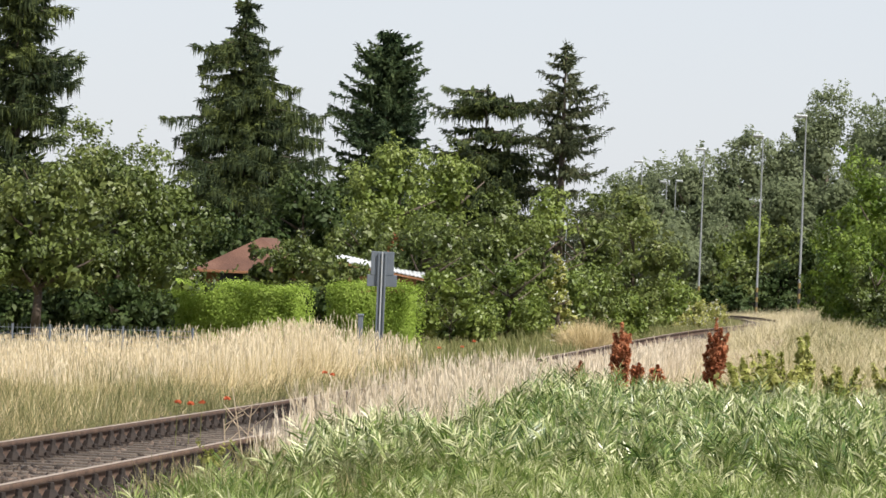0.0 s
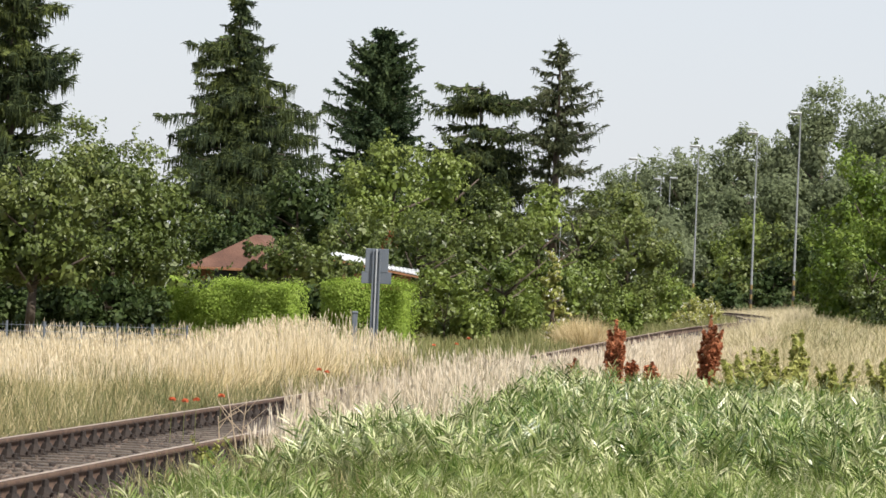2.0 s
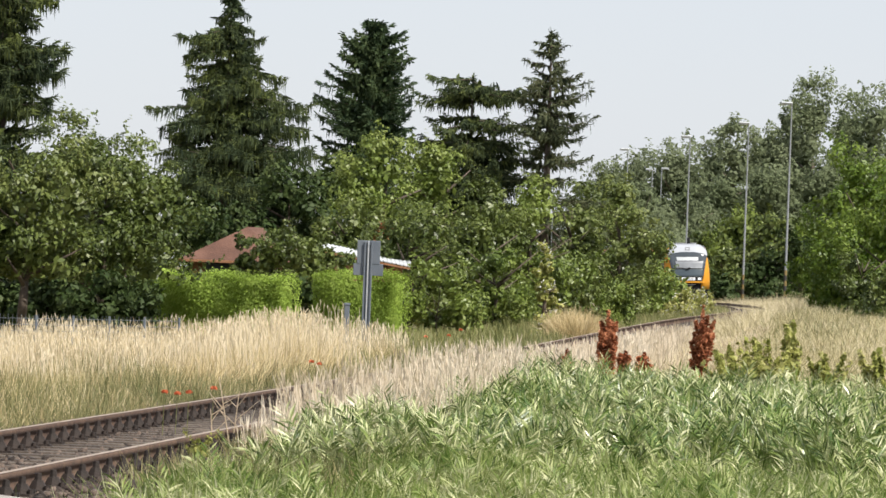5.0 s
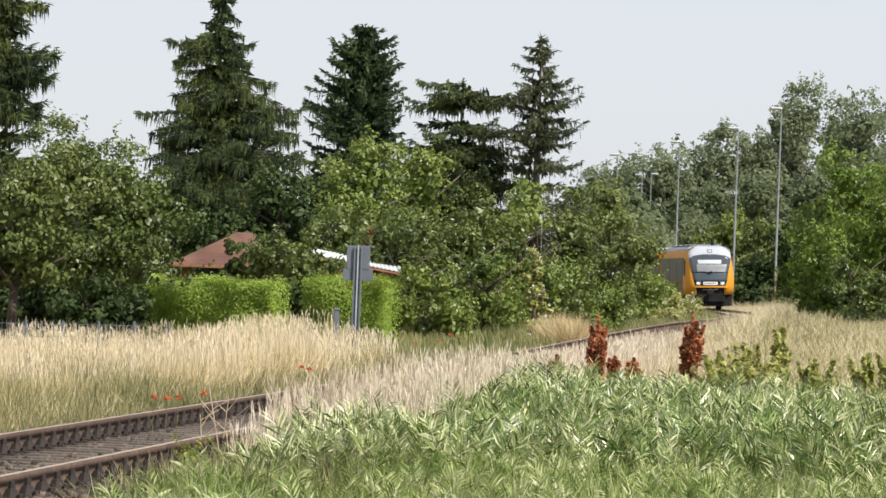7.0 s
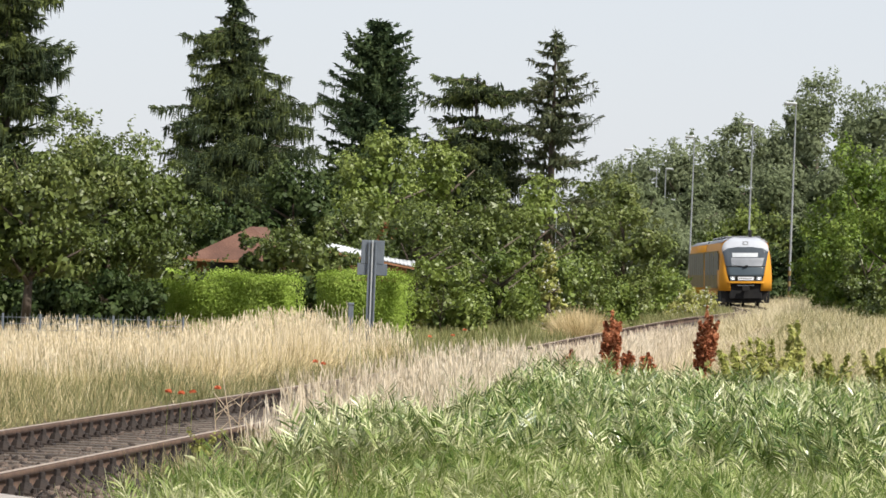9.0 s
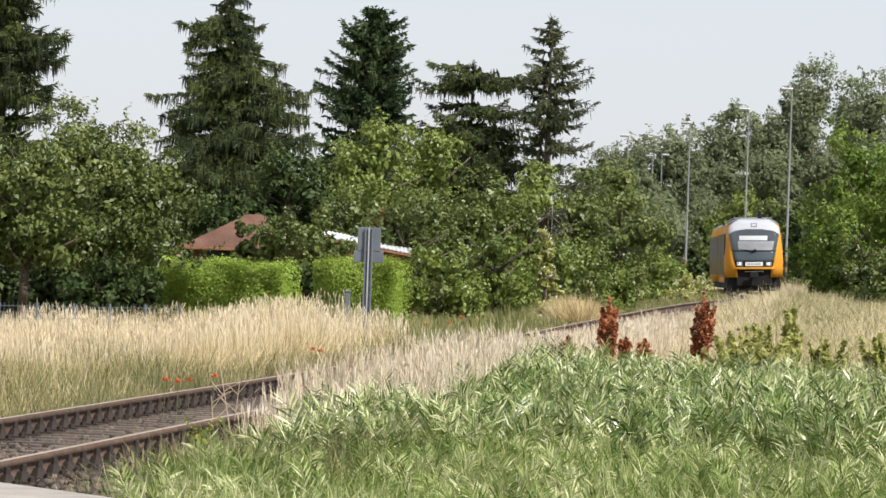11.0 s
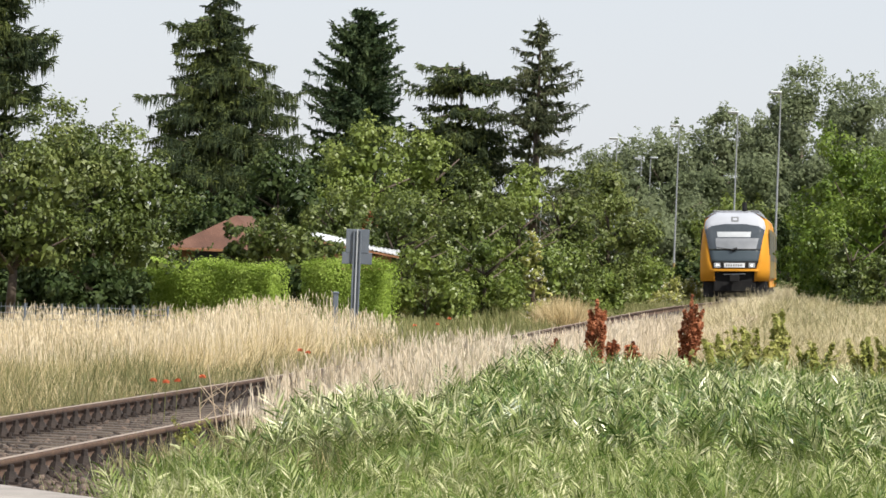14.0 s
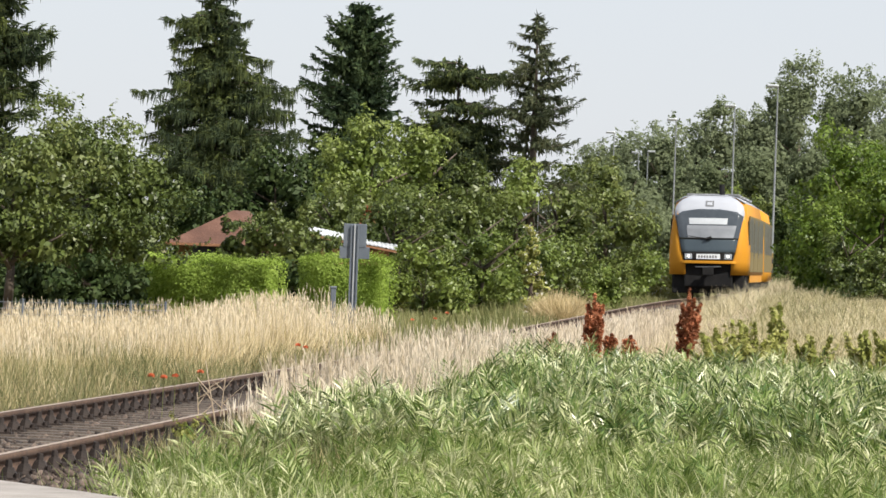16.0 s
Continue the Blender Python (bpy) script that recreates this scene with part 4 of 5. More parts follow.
def sheds():
    s = tagged(new("garden_shed"), "orange garden shed with a red felt hipped roof", "shed")
    s.location = (-5.35, 119.5, float(ground_z(-5.35, 119.5)))
    part("wall", box(bmesh.new(), (-0.85, -1.1, -0.1), (1.2, 1.5, 1.72)), SHED_ORANGE, s, "orange boarded wall")
    part("window", box(bmesh.new(), (-0.5, -1.13, 0.95), (0.5, -1.09, 1.6)), SHED_DARK, s, "dark shaded window")
    e, p = 1.66, 2.46
    A, B, C, D = (-1.08, -1.5, e), (1.5, -1.5, e), (1.5, 1.8, e), (-1.08, 1.8, e)
    P, Q = (0.4, -0.1, p), (0.75, 0.4, p)
    for quad in ((A, B, Q, P), (D, A, P, Q), (C, D, Q, P), (B, C, Q, Q)):
        bm = bmesh.new()
        pts = []
        for c in quad:
            if c not in pts:
                pts.append(c)
        top = [bm.verts.new(c) for c in pts]
        low = [bm.verts.new((c[0], c[1], c[2] - 0.05)) for c in pts]
        bm.faces.new(top)
        bm.faces.new(low[::-1])
        for i in range(len(pts)):
            j = (i + 1) % len(pts)
            bm.faces.new((top[j], top[i], low[i], low[j]))
        bmesh.ops.recalc_face_normals(bm, faces=bm.faces)
        part("roof_slope", bm, ROOF_RED, s, "faded red felt roof")
    part("gutter", box(bmesh.new(), (-1.1, -1.56, e - 0.07), (1.52, -1.5, e - 0.005), 0.01), SHED_ORANGE, s, "brown eaves board")
    w = tagged(new("garden_hut"), "brown garden hut with a pale corrugated lean-to roof", "shed")
    w.location = (-2.3, 127, float(ground_z(-2.3, 127)))
    part("wall", box(bmesh.new(), (-0.95, -0.6, -0.1), (0.95, 1.0, 1.6)), SHED_ORANGE, w, "brown boarded wall")
    bm = bmesh.new()
    n = 44
    for i in range(n):
        u0, u1 = i / n, (i + 1) / n
        zz = lambda u: 2.04 - 0.36 * u
        roof_panel(bm, (-1.1 + 2.25 * u0, -0.8, zz(u0) + 0.02 * (i % 2) - 0.04), (-1.1 + 2.25 * u1, -0.8, zz(u1) + 0.02 * ((i + 1) % 2) - 0.04),
                   (-1.1 + 2.25 * u1, 1.2, zz(u1) + 0.02 * ((i + 1) % 2) + 0.1), (-1.1 + 2.25 * u0, 1.2, zz(u0) + 0.02 * (i % 2) + 0.1), 0.03)
    part("roof", bm, ROOF_WHITE, w, "pale corrugated roof sheet")
    bm = roof_panel(bmesh.new(), (-1.1, -0.84, 1.95), (1.15, -0.84, 1.6), (1.15, -0.81, 1.6), (-1.1, -0.81, 1.95), 0.05)
    part("fascia", bm, SHED_ORANGE, w, "brown fascia board")


def lamp_posts():
    t = tagged(new("lamp_post"), "tall galvanised lamp post with a flat lamp head", "lamp post", "lamp posts by the line")
    H = 12.0
    part("pole", tube(bmesh.new(), (0, 0, 2.2), (0, 0, H), 0.075, 0.038, 12), POLE_GREY, t, "tapered galvanised pole")
    for k in range(8):
        part("band", tube(bmesh.new(), (0, 0, -0.3 + k * 0.3125), (0, 0, -0.3 + (k + 1) * 0.3125), 0.085, 0.085, 12), BLACKYELLOW[k % 2], t, "black warning band" if k % 2 == 0 else "yellow warning band")
    part("arm", tube(bmesh.new(), (0, 0, H - 0.03), (-0.3, -0.1, H + 0.05), 0.04, 0.04, 8), GALVANISED, t)
    head = part("lamp_head", box(bmesh.new(), (-0.66, -0.28, H - 0.02), (0.04, 0.08, H + 0.13), 0.06), GALVANISED, t, "flat pale lamp head")
    part("lens", box(bmesh.new(), (-0.68, -0.2, H - 0.06), (-0.12, 0.0, H - 0.018), 0.01), BLIND, head)
    spots = [(19.4, 300), (18.6, 330), (16.4, 365), (13.3, 405), (17.9, 474), (18.6, 470)]
    for i, (x, y) in enumerate(spots):
        z = float(ground_z(x, y))
        m = pose(x, y, z, 0, 0, 180 if i == 5 else 0)
        if i == 0:
            t.matrix_world = m
        else:
            copy_thing(t, m)


def dock_plant(x, y, z, h, w):
    t = tagged(new("dock_plant"), "rust-red dried dock plant with dense seed spikes", "plant", "dock plants")
    t.location = (x, y, z)
    bm = bmesh.new()
    tube(bm, (0, 0, -0.5), (0, 0, h * 0.9), 0.012, 0.006, 6)
    tips = [((0, 0, h * 0.25), (0, 0, h))]
    for i in range(int(15 * min(h / 0.85, 1.1))):
        a = rng.uniform(0, 6.28)
        zz = h * rng.uniform(0.0, 0.6)
        q = (math.cos(a) * w * 0.6, math.sin(a) * w * 0.6, min(zz + h * rng.uniform(0.2, 0.38), h * 0.92))
        tube(bm, (0, 0, zz), q, 0.007, 0.004, 5)
        tips.append(((q[0] * 0.3, q[1] * 0.3, zz + 0.02), q))
    part("stem", bm, LEAF["rust"], t, "reddish brown stem")
    pts = []
    for a, b in tips:
        a, b = np.array(a), np.array(b)
        k = 240
        u = rng.uniform(0, 1, k)[:, None]
        pts.append(a + (b - a) * u + rng.normal(size=(k, 3)) * 0.03 * (1.2 - u))
    c = np.concatenate(pts)
    v, q = leaves(c, np.full(len(c), 0.052))
    mesh_object("seed_head", v, q, LEAF["rust"], t, "rust-red seed clusters")


def poppies():
    spots = [(-2.72, 48.0, 0.24), (-2.62, 48.4, 0.22), (-2.5, 48.2, 0.24), (-2.3, 48.9, 0.27), (-1.68, 60, 0.36), (-1.6, 60.4, 0.33), (-0.45, 80, 0.46), (-0.1, 86, 0.42), (0.1, 88, 0.5)]
    for x, y, z in spots:
        g = float(ground_z(x, y))
        t = tagged(new("poppy"), "red poppy flower in the dry grass", "flower", "poppies")
        t.location = (x, y, g)
        h = z - g
        part("stalk", tube(bmesh.new(), (0, 0, -0.02), (0.01, 0, h), 0.004, 0.003, 5), GRASS, t, "thin green stalk")
        n = 7
        a = np.linspace(0, 6.28, n, endpoint=False)
        way = unit(np.stack([np.cos(a), np.sin(a), np.full(n, 0.7)], axis=1))
        v, q = strips(np.tile([0.01, 0, h], (n, 1)), way, np.full(n, 0.04), np.full(n, 0.045), np.full(n, 0.3), (0.3, 1.0, 0.9, 0.4))
        mesh_object("petals", v, q, POPPY, t, "scarlet petals")


def weed_plant(x, y, top, r):
    """Upright stems from one root, with small leaves in pairs up each."""
    z0 = float(ground_z(x, y))
    h = top - z0
    t = tagged(new("weed_plant"), "yellow-green leafy weed with upright stems", "plant", "weeds")
    t.location = (x, y, z0)
    bm = bmesh.new()
    pts, outs = [], []
    for k in range(13):
        a = rng.uniform(0, 2 * math.pi)
        q = np.array([math.cos(a) * r * rng.uniform(0.2, 1.0), math.sin(a) * r * rng.uniform(0.2, 1.0), h * rng.uniform(0.6, 1.0)])
        tube(bm, (0, 0, -0.03), tuple(q), 0.008, 0.004, 5)
        m = 46
        u = rng.uniform(0.35, 1.02, m)[:, None]
        e = unit(rng.normal(size=(m, 3)) + np.array([0, -0.1, 0.5]))
        pts.append(q * u + e * 0.055 * (1.3 - u))
        outs.append(e)
    part("stem", bm, GRASS, t, "thin green stems")
    c = np.concatenate(pts)
    v, q = leaves(c, np.full(len(c), 0.1), 0.6, np.concatenate(outs))
    mesh_object("foliage", v, q, LEAF["weed"], t, "small yellow-green leaves")


def weeds():
    for x, y, top, r in ((3.55, 65, 0.66, 0.26), (3.85, 66, 0.72, 0.25), (4.2, 67, 0.7, 0.26), (4.6, 69, 0.92, 0.24), (4.0, 66, 0.5, 0.3), (5.5, 65, 0.68, 0.26), (5.9, 67, 0.72, 0.3), (4.9, 67, 0.55, 0.3), (6.2, 65, 0.8, 0.28)):
        weed_plant(x, y, top + 0.06, r * 1.5)
    for x, y, top, r in ((9.3, 205, 1.1, 0.8), (9.9, 212, 1.0, 0.7), (8.4, 196, 0.9, 0.8), (10.6, 222, 1.2, 0.7), (7.6, 188, 0.8, 0.7), (9.9, 225, 1.7, 0.7), (2.2, 124, 2.2, 0.3)):
        leafy_tree("flowering_shrub", x, y, top, r, "weed", "low flowering shrub beside the bend", "shrub", leaf=0.12, cover=3, group="low shrubs", blossom=220)


def reddish_shrub():
    leafy_tree("shrub", -1.96, 129.5, 2.68, 0.22, "rust", "small reddish-leaved garden shrub behind the hedge", "shrub", leaf=0.07, cover=0.8, low=0.8, clump=0.2, group="shrubs")


def dry_stalks():
    for x, y, h, lean in ((-1.85, 44, 0.85, -0.2), (-1.95, 45, 0.7, 0.1), (-1.7, 43, 0.6, 0.15), (-1.2, 47, 0.8, -0.1), (-2.05, 44.5, 0.55, -0.1), (-1.45, 46, 0.65, 0.2)):
        t = tagged(new("dry_stalk"), "tall dry branching weed stalk beside the rails", "plant", "dry stalks")
        t.location = (x, y, float(ground_z(x, y)))
        part("stem", tube(bmesh.new(), (0, 0, -0.05), (lean * h, 0, h), 0.007, 0.004, 5), STRAW_PINK, t, "pale dry stem")
        for k in range(4):
            u = rng.uniform(0.4, 0.9)
            s = rng.choice([-1, 1])
            a = (lean * h * u, 0, h * u)
            b = (a[0] + s * rng.uniform(0.08, 0.2), rng.uniform(-0.05, 0.05), a[2] + rng.uniform(0.08, 0.2))
            part("twig", tube(bmesh.new(), a, b, 0.004, 0.002, 4), STRAW_PINK, t)
    leafy_tree("weed_shrub", -2.1, 42, 0.02, 0.14, "weed", "low yellow-flowered weed at the ballast edge", "plant", leaf=0.045, cover=2, clump=0.2, group="weeds", blossom=0)


def antenna():
    t = tagged(new("tv_antenna"), "small white rooftop aerial among the trees", "antenna")
    t.location = (2.7, 146.5, 0.2)
    part("mast", tube(bmesh.new(), (0, 0, -0.5), (0, 0, 3.7), 0.014, 0.01, 8), GALVANISED, t)
    bm = bmesh.new()
    for k in range(8):
        a = radians(-50 + k * 14)
        tube(bm, (-0.15, 0, 3.55), (-0.15 + 0.42 * math.cos(a), 0, 3.55 + 0.42 * math.sin(a)), 0.009, 0.007, 5)
    part("rods", bm, GALVANISED, t, "fan of pale rods")


# ---- train: nose at the origin, looking along -y ----
def section(y, half, roof, low, tuck=0.0):
    """Outline of the body at y, from the lower edge round over the roof; half its width at the waist."""
    pts = [(-half * 0.985, low), (-half, low + 0.45), (-half, 1.9), (-half * (0.965 - tuck), 2.75), (-half * (0.88 - tuck), roof - 0.28), (-half * (0.66 - tuck), roof - 0.08), (-half * 0.33, roof - 0.015)]
    pts = pts + [(0, roof)] + [(-x, z) for x, z in pts[::-1]]
    return [(x, y, z) for x, z in pts]


def loft(bm, rings, close=True):
    rows = [[bm.verts.new(p) for p in r] for r in rings]
    for a, b in zip(rows, rows[1:]):
        for i in range(len(a) - 1):
            bm.faces.new((a[i], a[i + 1], b[i + 1], b[i]))
        bm.faces.new((a[-1], a[0], b[0], b[-1]))
    if close:
        bm.faces.new(rows[0][::-1])
        bm.faces.new(rows[-1])
    bmesh.ops.recalc_face_normals(bm, faces=bm.faces)
    return bm


def plane_y(z):
    """Depth of the sloping nose at height z."""
    return float(np.interp(z, [0.85, 1.3, 1.75, 2.5, 3.2, 3.55, 3.72], [0.06, 0.0, 0.02, 0.22, 0.5, 0.78, 1.3]))


def curved(bm, outline, t=0.03, proud=0.02, bow=0.16):
    """A plate that follows the nose: outline in x and z; it bows back towards its sides."""
    def at(x, z, o):
        return (x, plane_y(z) + bow * (x / 1.3) ** 2 - proud + o, z)
    # rows between the left and right edges
    zs = sorted({z for _, z in outline})
    rows = []
    zz = np.linspace(zs[0], zs[-1], 14)
    left = sorted([(z, x) for x, z in outline if x < 0])
    right = sorted([(z, x) for x, z in outline if x > 0])
    for z in zz:
        a = float(np.interp(z, [p[0] for p in left], [p[1] for p in left]))
        b = float(np.interp(z, [p[0] for p in right], [p[1] for p in right]))
        rows.append([(a + (b - a) * k / 10, z) for k in range(11)])
    f = [[bm.verts.new(at(x, z, 0)) for x, z in r] for r in rows]
    k = [[bm.verts.new(at(x, z, t)) for x, z in r] for r in rows]
    for i in range(len(rows) - 1):
        for j in range(10):
            bm.faces.new((f[i][j], f[i][j + 1], f[i + 1][j + 1], f[i + 1][j]))
            bm.faces.new((k[i][j], k[i + 1][j], k[i + 1][j + 1], k[i][j + 1]))
    for j in range(10):
        bm.faces.new((f[0][j], k[0][j], k[0][j + 1], f[0][j + 1]))
        bm.faces.new((f[-1][j], f[-1][j + 1], k[-1][j + 1], k[-1][j]))
    for i in range(len(rows) - 1):
        bm.faces.new((f[i][0], f[i + 1][0], k[i + 1][0], k[i][0]))
        bm.faces.new((f[i][10], k[i][10], k[i + 1][10], f[i + 1][10]))
    bmesh.ops.recalc_face_normals(bm, faces=bm.faces)
    return bm


def car_side(t, y0, y1):
    """Windows and doors along both sides of a car."""
    for s in (-1, 1):
        a, b = sorted((s * 1.36, s * 1.419))
        part("side_band", box(bmesh.new(), (a, y0 - 0.1, 0.98), (b, y1 - 0.2, 3.0), 0.01), SIDE_GREY, t, "grey-brown band along the windows")
        y = y0
        i = 0
        while y < y1 - 1.2:
            door = i in (2, 5)
            w = 1.3 if door else 1.75
            lo, hi = (1.0, 2.95) if door else (1.7, 2.92)
            x0, x1 = sorted((s * 1.395, s * 1.426))
            if door:
                d = part("door", box(bmesh.new(), (x0, y, lo), (x1, y + w, hi), 0.01), SIDE_GREY, t, "dull olive sliding door")
                a, b = sorted((s * 1.42, s * 1.432))
                for k in (0.12, 0.7):
                    part("door_window", box(bmesh.new(), (a, y + k, 1.5), (b, y + k + 0.48, 2.75)), SIDE_GLASS, d)
            else:
                part("window", box(bmesh.new(), (x0, y, lo), (x1, y + w, hi), 0.01), SIDE_GLASS, t, "dark tinted side window")
            y += w + 0.22
            i += 1


def roof_shell(t, y0, y1, m):
    """Silver roof skin that wraps down over the upper corners of a car."""
    edge = [(x * 1.008, z + 0.012) for x, _, z in section(0, 1.415, 3.72, 0.86) if z > 3.3]
    bm = bmesh.new()
    rows = []
    for y in (y0, y1):
        rows.append([bm.verts.new((x, y, z)) for x, z in edge])
        rows.append([bm.verts.new((x * 0.98, y, z - 0.03)) for x, z in edge])
    a, ai, b, bi = rows
    for k in range(len(edge) - 1):
        bm.faces.new((a[k], a[k + 1], b[k + 1], b[k]))
        bm.faces.new((ai[k], bi[k], bi[k + 1], ai[k + 1]))
        bm.faces.new((a[k], ai[k], ai[k + 1], a[k + 1]))
        bm.faces.new((b[k], b[k + 1], bi[k + 1], bi[k]))
    for k in (0, len(edge) - 1):
        bm.faces.new((a[k], b[k], bi[k], ai[k]))
    bmesh.ops.recalc_face_normals(bm, faces=bm.faces)
    bmesh.ops.transform(bm, matrix=m, verts=bm.verts)
    part("roof", bm, PAINT_SILVER, t, "silver-grey roof skin", True)


def train():
    t = tagged(new("diesel_railcar"), "yellow and silver two-car diesel railcar with lit headlights", "train")
    HW = 1.415
    # body of the leading car, with its nose drawn in
    rings = []
    for y, k in ((0.42, 0.9), (0.7, 0.95), (1.3, 0.985), (2.2, 1.0), (20.3, 1.0)):
        roof = 3.72 if y > 1.2 else float(np.interp(y, [0.42, 0.7, 1.2], [3.05, 3.45, 3.7]))
        rings.append(section(y, HW * k, roof, 0.86, 0.02 if y < 1.0 else 0.0))
    part("leading_body", loft(bmesh.new(), rings), PAINT_YELLOW, t, "glossy yellow car body", True)
    # silver brow over the windscreen
    bm = curved(bmesh.new(), [(-1.2, 2.8), (-1.25, 3.05), (-1.19, 3.34), (-0.98, 3.55), (-0.6, 3.72), (0.6, 3.72), (0.98, 3.55), (1.19, 3.34), (1.25, 3.05), (1.2, 2.8)], 0.7, 0.03)
    part("brow", bm, PAINT_SILVER, t, "silver painted brow above the windscreen", True)
    for s in (-1, 1):
        # yellow cheek beside the windscreen
        bm = bmesh.new()
        inner = [(0.8, 0.86), (0.82, 1.35), (0.95, 1.62), (1.02, 2.1), (1.12, 2.75), (1.13, 3.1)]
        outer = [(1.4, 0.86), (1.415, 1.35), (1.415, 1.62), (1.4, 2.1), (1.33, 2.75), (1.18, 3.15)]
        rows = []
        for (xi, zi), (xo, zo) in zip(inner, outer):
            row = []
            for k in range(6):
                u = k / 5
                x, z = xi + (xo - xi) * u, zi + (zo - zi) * u
                row.append(bm.verts.new((s * x, plane_y(z) - 0.03 + 0.16 * (x / 1.3) ** 2 + 0.42 * u ** 3, z)))
            rows.append(row)
        for a, b in zip(rows, rows[1:]):
            for k in range(5):
                bm.faces.new((a[k], a[k + 1], b[k + 1], b[k]) if s > 0 else (a[k + 1], a[k], b[k], b[k + 1]))
        back = bmesh.ops.extrude_face_region(bm, geom=bm.faces[:])
        for g in back["geom"]:
            if isinstance(g, bmesh.types.BMVert):
                g.co.y += 0.25
        bmesh.ops.recalc_face_normals(bm, faces=bm.faces)
        part("cheek", bm, PAINT_YELLOW, t, "rounded yellow nose panel", True)
        part("side_cab_window", box(bmesh.new(), (s * 1.40 - 0.02, 1.35, 1.95), (s * 1.40 + 0.02, 2.3, 2.85), 0.01), SIDE_GLASS, t)
    # windscreen, lower dark panel, lamp band, bumper lip
    bm = curved(bmesh.new(), [(-1.05, 2.12), (-1.22, 2.95), (-0.95, 3.12), (-0.4, 3.2), (0.4, 3.2), (0.95, 3.12), (1.22, 2.95), (1.05, 2.12)], 0.03, 0.06)
    ws = part("windscreen", bm, GLASS_DARK, t, "dark curved windscreen", True)
    bm = curved(bmesh.new(), [(-0.7, 2.66), (-0.72, 2.88), (0.66, 2.88), (0.64, 2.66)], 0.02, 0.075)
    part("destination_blind", bm, BLIND, ws, "bright destination display")
    # sky reflection on the glass, added as a pale grey plate
    bm = curved(bmesh.new(), [(-0.74, 2.18), (-0.78, 2.44), (0.98, 2.62), (0.88, 2.18)], 0.02, 0.072)
    part("painted_glare", bm, SCREEN_GLARE, ws, "pale plate painted as sky glare on the windscreen")
    bm = curved(bmesh.new(), [(-0.95, 1.66), (-1.05, 2.12), (1.05, 2.12), (0.95, 1.66)], 0.03, 0.05)
    part("nose_panel", bm, PANEL_DARK, t, "slate-coloured panel below the windscreen", True)
    bm = curved(bmesh.new(), [(-0.88, 1.38), (-0.95, 1.66), (0.95, 1.66), (0.88, 1.38)], 0.03, 0.05)
    band = part("lamp_band", bm, PAINT_DARK, t, "black band that holds the lamps", True)
    bm = curved(bmesh.new(), [(-0.42, 1.42), (-0.42, 1.6), (0.42, 1.6), (0.42, 1.42)], 0.03, 0.075)
    plate = part("number_panel", bm, PLATE, band, "white panel with dark number bars")
    for k in range(7):
        x = -0.33 + k * 0.1
        bm = curved(bmesh.new(), [(-0.03, 1.465), (-0.03, 1.55), (0.03, 1.55), (0.03, 1.465)], 0.01, 0.082)
        bmesh.ops.translate(bm, vec=(x, 0.16 * (x / 1.3) ** 2, 0), verts=bm.verts)
        part("bar", bm, ROOF_GREY, band)
    for s in (-1, 1):
        bm = curved(bmesh.new(), [(-0.17, 1.42), (-0.18, 1.61), (0.18, 1.61), (0.17, 1.42)], 0.03, 0.068, 0.0)
        bmesh.ops.translate(bm, vec=(s * 0.66, 0.05, 0), verts=bm.verts)
        part("headlight", bm, LAMP_OFF, band, "grey headlight housing")
        bm = tube(bmesh.new(), (s * 0.66 + s * 0.04, -0.04, 1.515), (s * 0.66 + s * 0.04, 0.0, 1.515), 0.038, 0.038, 14)
        part("bulb", bm, LAMP_GLOW, band, "glowing headlight")
    bm = curved(bmesh.new(), [(-0.98, 1.26), (-0.95, 1.36), (0.95, 1.36), (0.98, 1.26)], 0.12, 0.09)
    part("bumper", bm, PAINT_YELLOW, t, "yellow lip below the lamps", True)
    # emblem on the brow, wiper
    bm = curved(bmesh.new(), [(-0.15, 3.3), (-0.15, 3.5), (0.15, 3.5), (0.15, 3.3)], 0.03, 0.045)
    em = part("top_lamp", bm, ROOF_GREY, t, "small grey top lamp")
    bm = curved(bmesh.new(), [(-0.09, 3.35), (-0.09, 3.45), (0.09, 3.45), (0.09, 3.35)], 0.03, 0.055)
    part("lamp_glass", bm, PAINT_SILVER, em)
    part("wiper", tube(tube(bmesh.new(), (-0.12, 0.0, 2.12), (0.1, 0.02, 2.2), 0.05, 0.05, 8), (0.0, 0.02, 2.14), (-0.75, 0.08, 2.24), 0.015, 0.012, 6), PAINT_DARK, t, "black wiper")
    # front recess, coupler, snow plough
    part("recess", box(bmesh.new(), (-0.86, 0.14, 0.42), (0.86, 0.6, 1.3), 0.05), PAINT_DARK, t, "dark recess under the nose")
    bm = bmesh.new()
    tube(bm, (0, 0.2, 1.0), (0, -0.12, 1.0), 0.09, 0.09, 10)
    box(bm, (-0.2, -0.2, 0.84), (0.2, -0.08, 1.14), 0.03)
    part("coupler", bm, PAINT_DARK, t, "black automatic coupler")
    tube_bm = tube(bmesh.new(), (-0.45, 0.02, 1.14), (0.45, 0.02, 1.16), 0.02, 0.02, 6)
    part("hose", tube_bm, GALVANISED, t)
    bm = bmesh.new()
    box(bm, (-1.28, 0.35, 0.2), (1.28, 0.5, 0.86), 0.04)
    part("plough", bm, PAINT_DARK, t, "black rail guard")
    part("leading_underframe", box(bmesh.new(), (-1.3, 0.6, 0.28), (1.3, 20.0, 0.88), 0.05), PAINT_DARK, t, "dark dirty underframe")
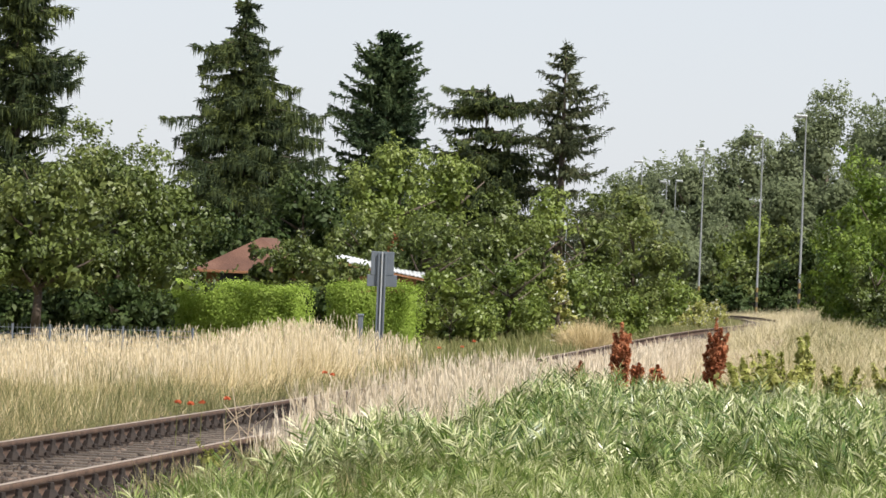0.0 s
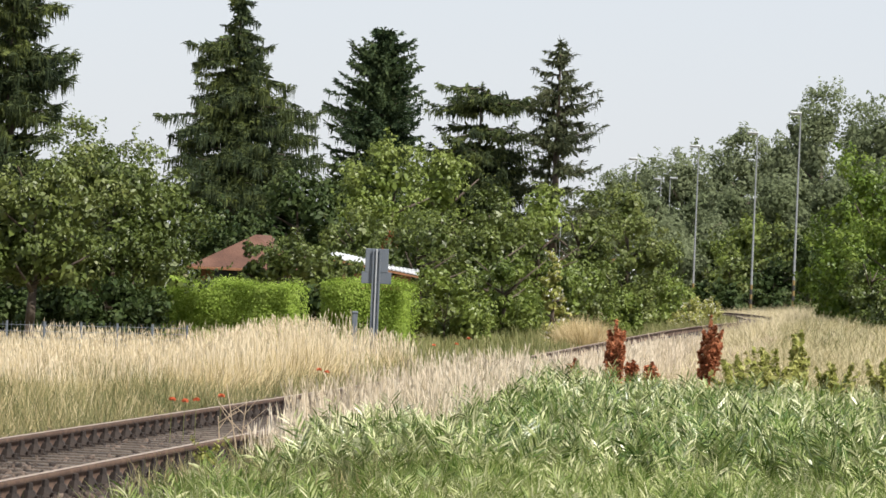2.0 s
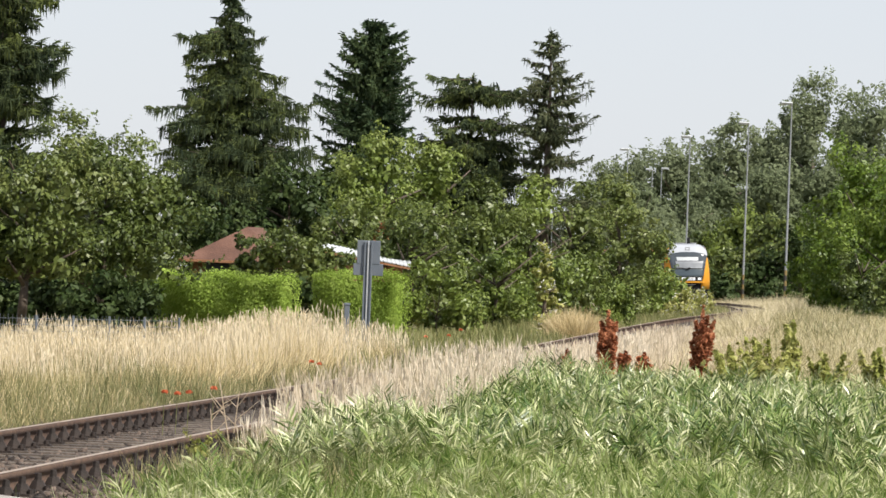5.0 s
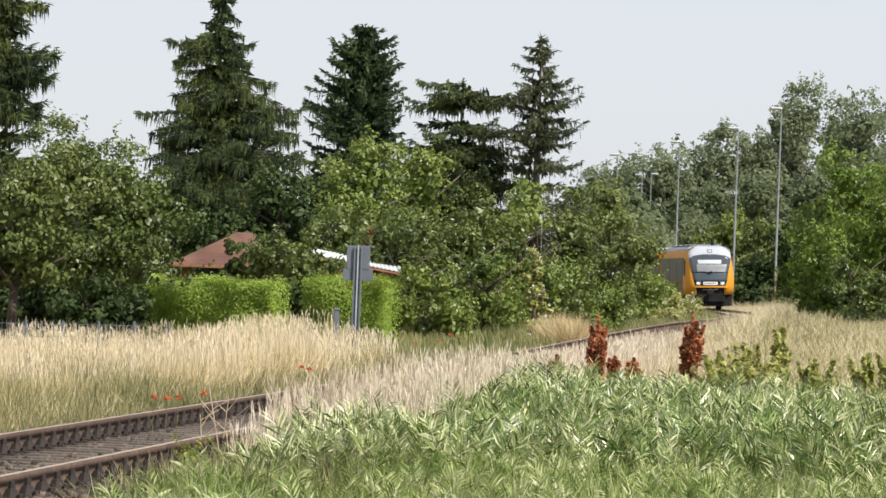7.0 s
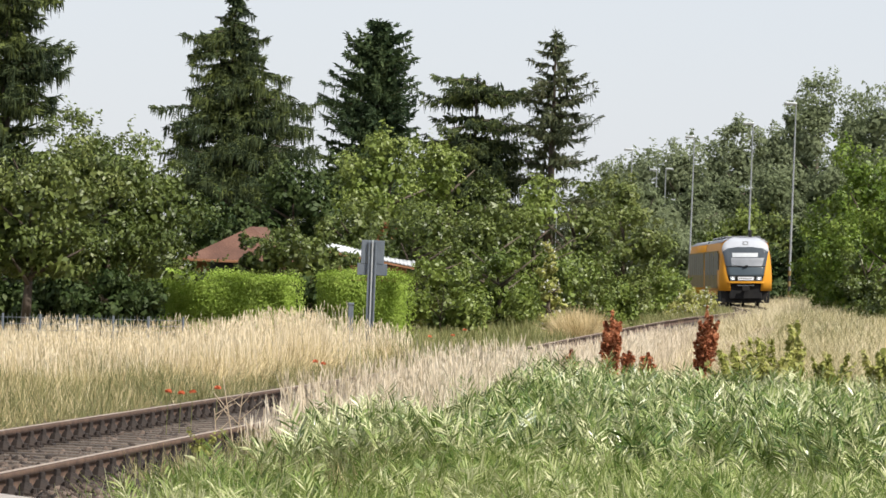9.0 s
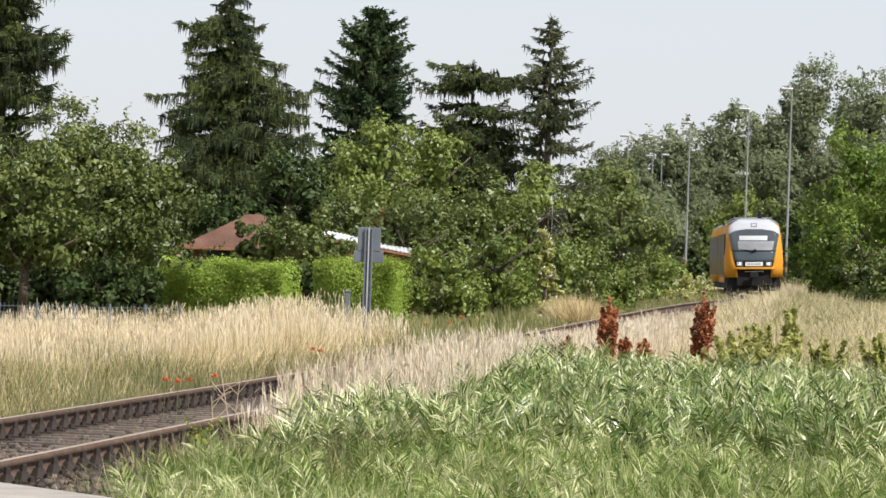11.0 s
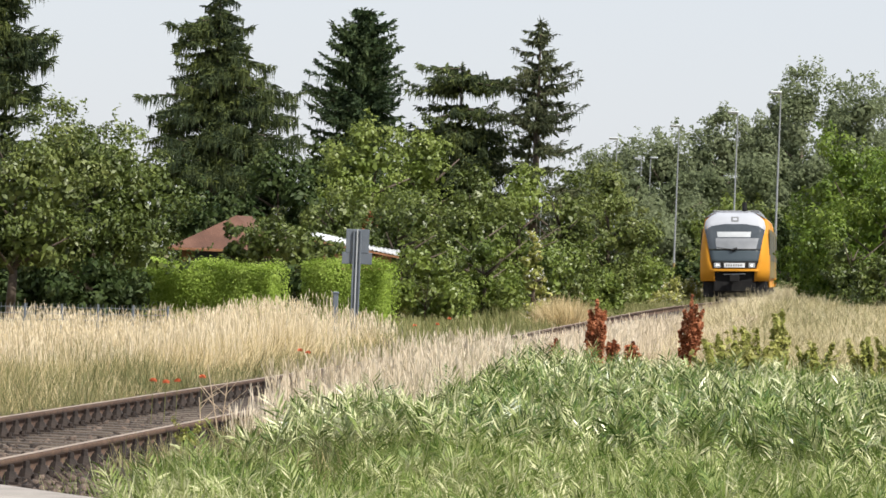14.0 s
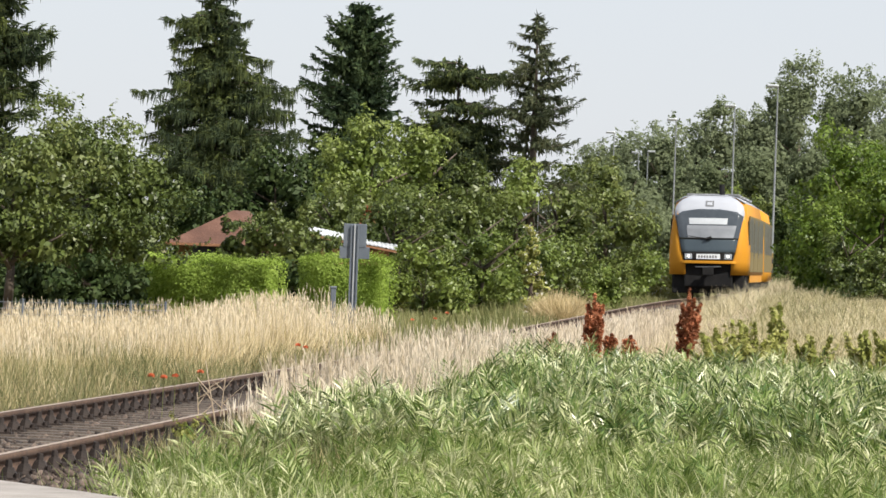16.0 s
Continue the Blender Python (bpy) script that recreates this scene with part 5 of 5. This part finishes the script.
    for s in (-1, 1):
        part("skirt", box(bmesh.new(), (s * 1.37 - 0.02, 3.6, 0.6), (s * 1.37 + 0.02, 19.0, 0.9), 0.01), PAINT_YELLOW, t, "yellow lower skirt")
    roof_shell(t, 1.15, 20.25, Matrix.Identity(4))
    for k, (y0, y1, h) in enumerate(((3.4, 5.0, 0.12), (5.2, 6.9, 0.1), (7.4, 8.8, 0.13), (9.0, 10.8, 0.1), (11.4, 12.8, 0.13), (13.2, 15.6, 0.1), (16.0, 17.2, 0.12), (17.5, 19.3, 0.1))):
        part("roof_unit", box(bmesh.new(), (-0.95, y0, 3.7), (0.95, y1, 3.735 + h * 0.5), 0.03), PAINT_SILVER if k % 2 else ROOF_GREY, t, "pale roof-mounted cooling unit" if k % 2 else "dark roof-mounted cooling unit")
    part("exhaust", tube(bmesh.new(), (0.35, 2.9, 3.7), (0.35, 2.9, 4.12), 0.1, 0.1, 12), PAINT_DARK, t, "black roof pipe")
    car_side(t, 2.6, 20.0)
    # trailing car, turned a little on the bend
    m = pose(0, 20.9, 0, 0, 0, 0.5)
    rings = [section(y, HW, 3.72, 0.6) for y in (0.0, 19.6)] + [section(20.4, HW * 0.9, 3.3, 0.86)]
    bm = loft(bmesh.new(), rings)
    bmesh.ops.transform(bm, matrix=m, verts=bm.verts)
    part("trailing_body", bm, PAINT_YELLOW, t, "yellow trailing car body", True)
    roof_shell(t, 0.05, 19.6, m)
    bm = box(bmesh.new(), (-1.2, -0.8, 0.7), (1.2, 0.2, 3.6), 0.1)
    bmesh.ops.transform(bm, matrix=m, verts=bm.verts)
    part("gangway", bm, PAINT_DARK, t, "dark rubber gangway")
    bm = box(bmesh.new(), (-1.3, 0.4, 0.28), (1.3, 19.4, 0.8), 0.05)
    bmesh.ops.transform(bm, matrix=m, verts=bm.verts)
    part("trailing_underframe", bm, PAINT_DARK, t, "dark dirty underframe")
    for s in (-1, 1):
        a, b = sorted((s * 1.36, s * 1.419))
        bm = box(bmesh.new(), (a, 0.3, 0.98), (b, 19.2, 3.0), 0.01)
        bmesh.ops.transform(bm, matrix=m, verts=bm.verts)
        part("side_band", bm, SIDE_GREY, t, "grey-brown band along the windows")
        for k in range(7):
            bm = box(bmesh.new(), (s * 1.412 - 0.015, 1.2 + k * 2.6, 1.7), (s * 1.412 + 0.015, 3.2 + k * 2.6, 2.92), 0.01)
            bmesh.ops.transform(bm, matrix=m, verts=bm.verts)
            part("window", bm, SIDE_GLASS, t, "dark tinted side window")
    # wheels
    for y in (2.2, 4.1, 18.9, 20.8, 37.0, 38.9):
        for s in (-1, 1):
            w = part("wheel", tube(bmesh.new(), (s * 0.68, y, 0.385), (s * 0.82, y, 0.385), 0.385, 0.385, 24), PAINT_DARK, t, "dark steel wheel")
            part("axle_box", box(bmesh.new(), (s * 0.95 - 0.1, y - 0.18, 0.25), (s * 0.95 + 0.1, y + 0.18, 0.55), 0.04), PAINT_DARK, w)
    return t


def train_y(s):
    """Distance of the train's nose along the line at s seconds."""
    return 374.0 - 10.6 * s - 0.0925 * s * s


def train_pose(s):
    y = train_y(s)
    lean = -2.1 * float(smoothstep(160, 200, y))
    far = y + 20
    a = math.atan2(float(track_x(far) - track_x(y)), 20)
    return pose(float(track_x(y)), y, float(track_z(y)) + 0.01, 0, lean, -math.degrees(a))


ground()
road()
LINE = track()
stones()
planting()
hedge(-6.75, 111, -3.55, 109, 1.22)
hedge(-2.85, 107.3, -1.1, 106.5, 1.38)
grasses()
sign_post()
fence()
sheds()
lamp_posts()
for d in ((1.99, 66, 0.2, 0.86, 0.2), (3.22, 66, 0.2, 0.96, 0.27), (2.24, 66.3, 0.18, 0.36, 0.14), (2.52, 67, 0.18, 0.34, 0.16), (1.5, 67, 0.16, 0.36, 0.14)):
    dock_plant(*d)
poppies()
weeds()
reddish_shrub()
dry_stalks()
antenna()
RAILCAR = train()
sleepers(LINE)


def motions():
    walk(RAILCAR, [(s, train_pose(s)) for s in range(17)])


motions()
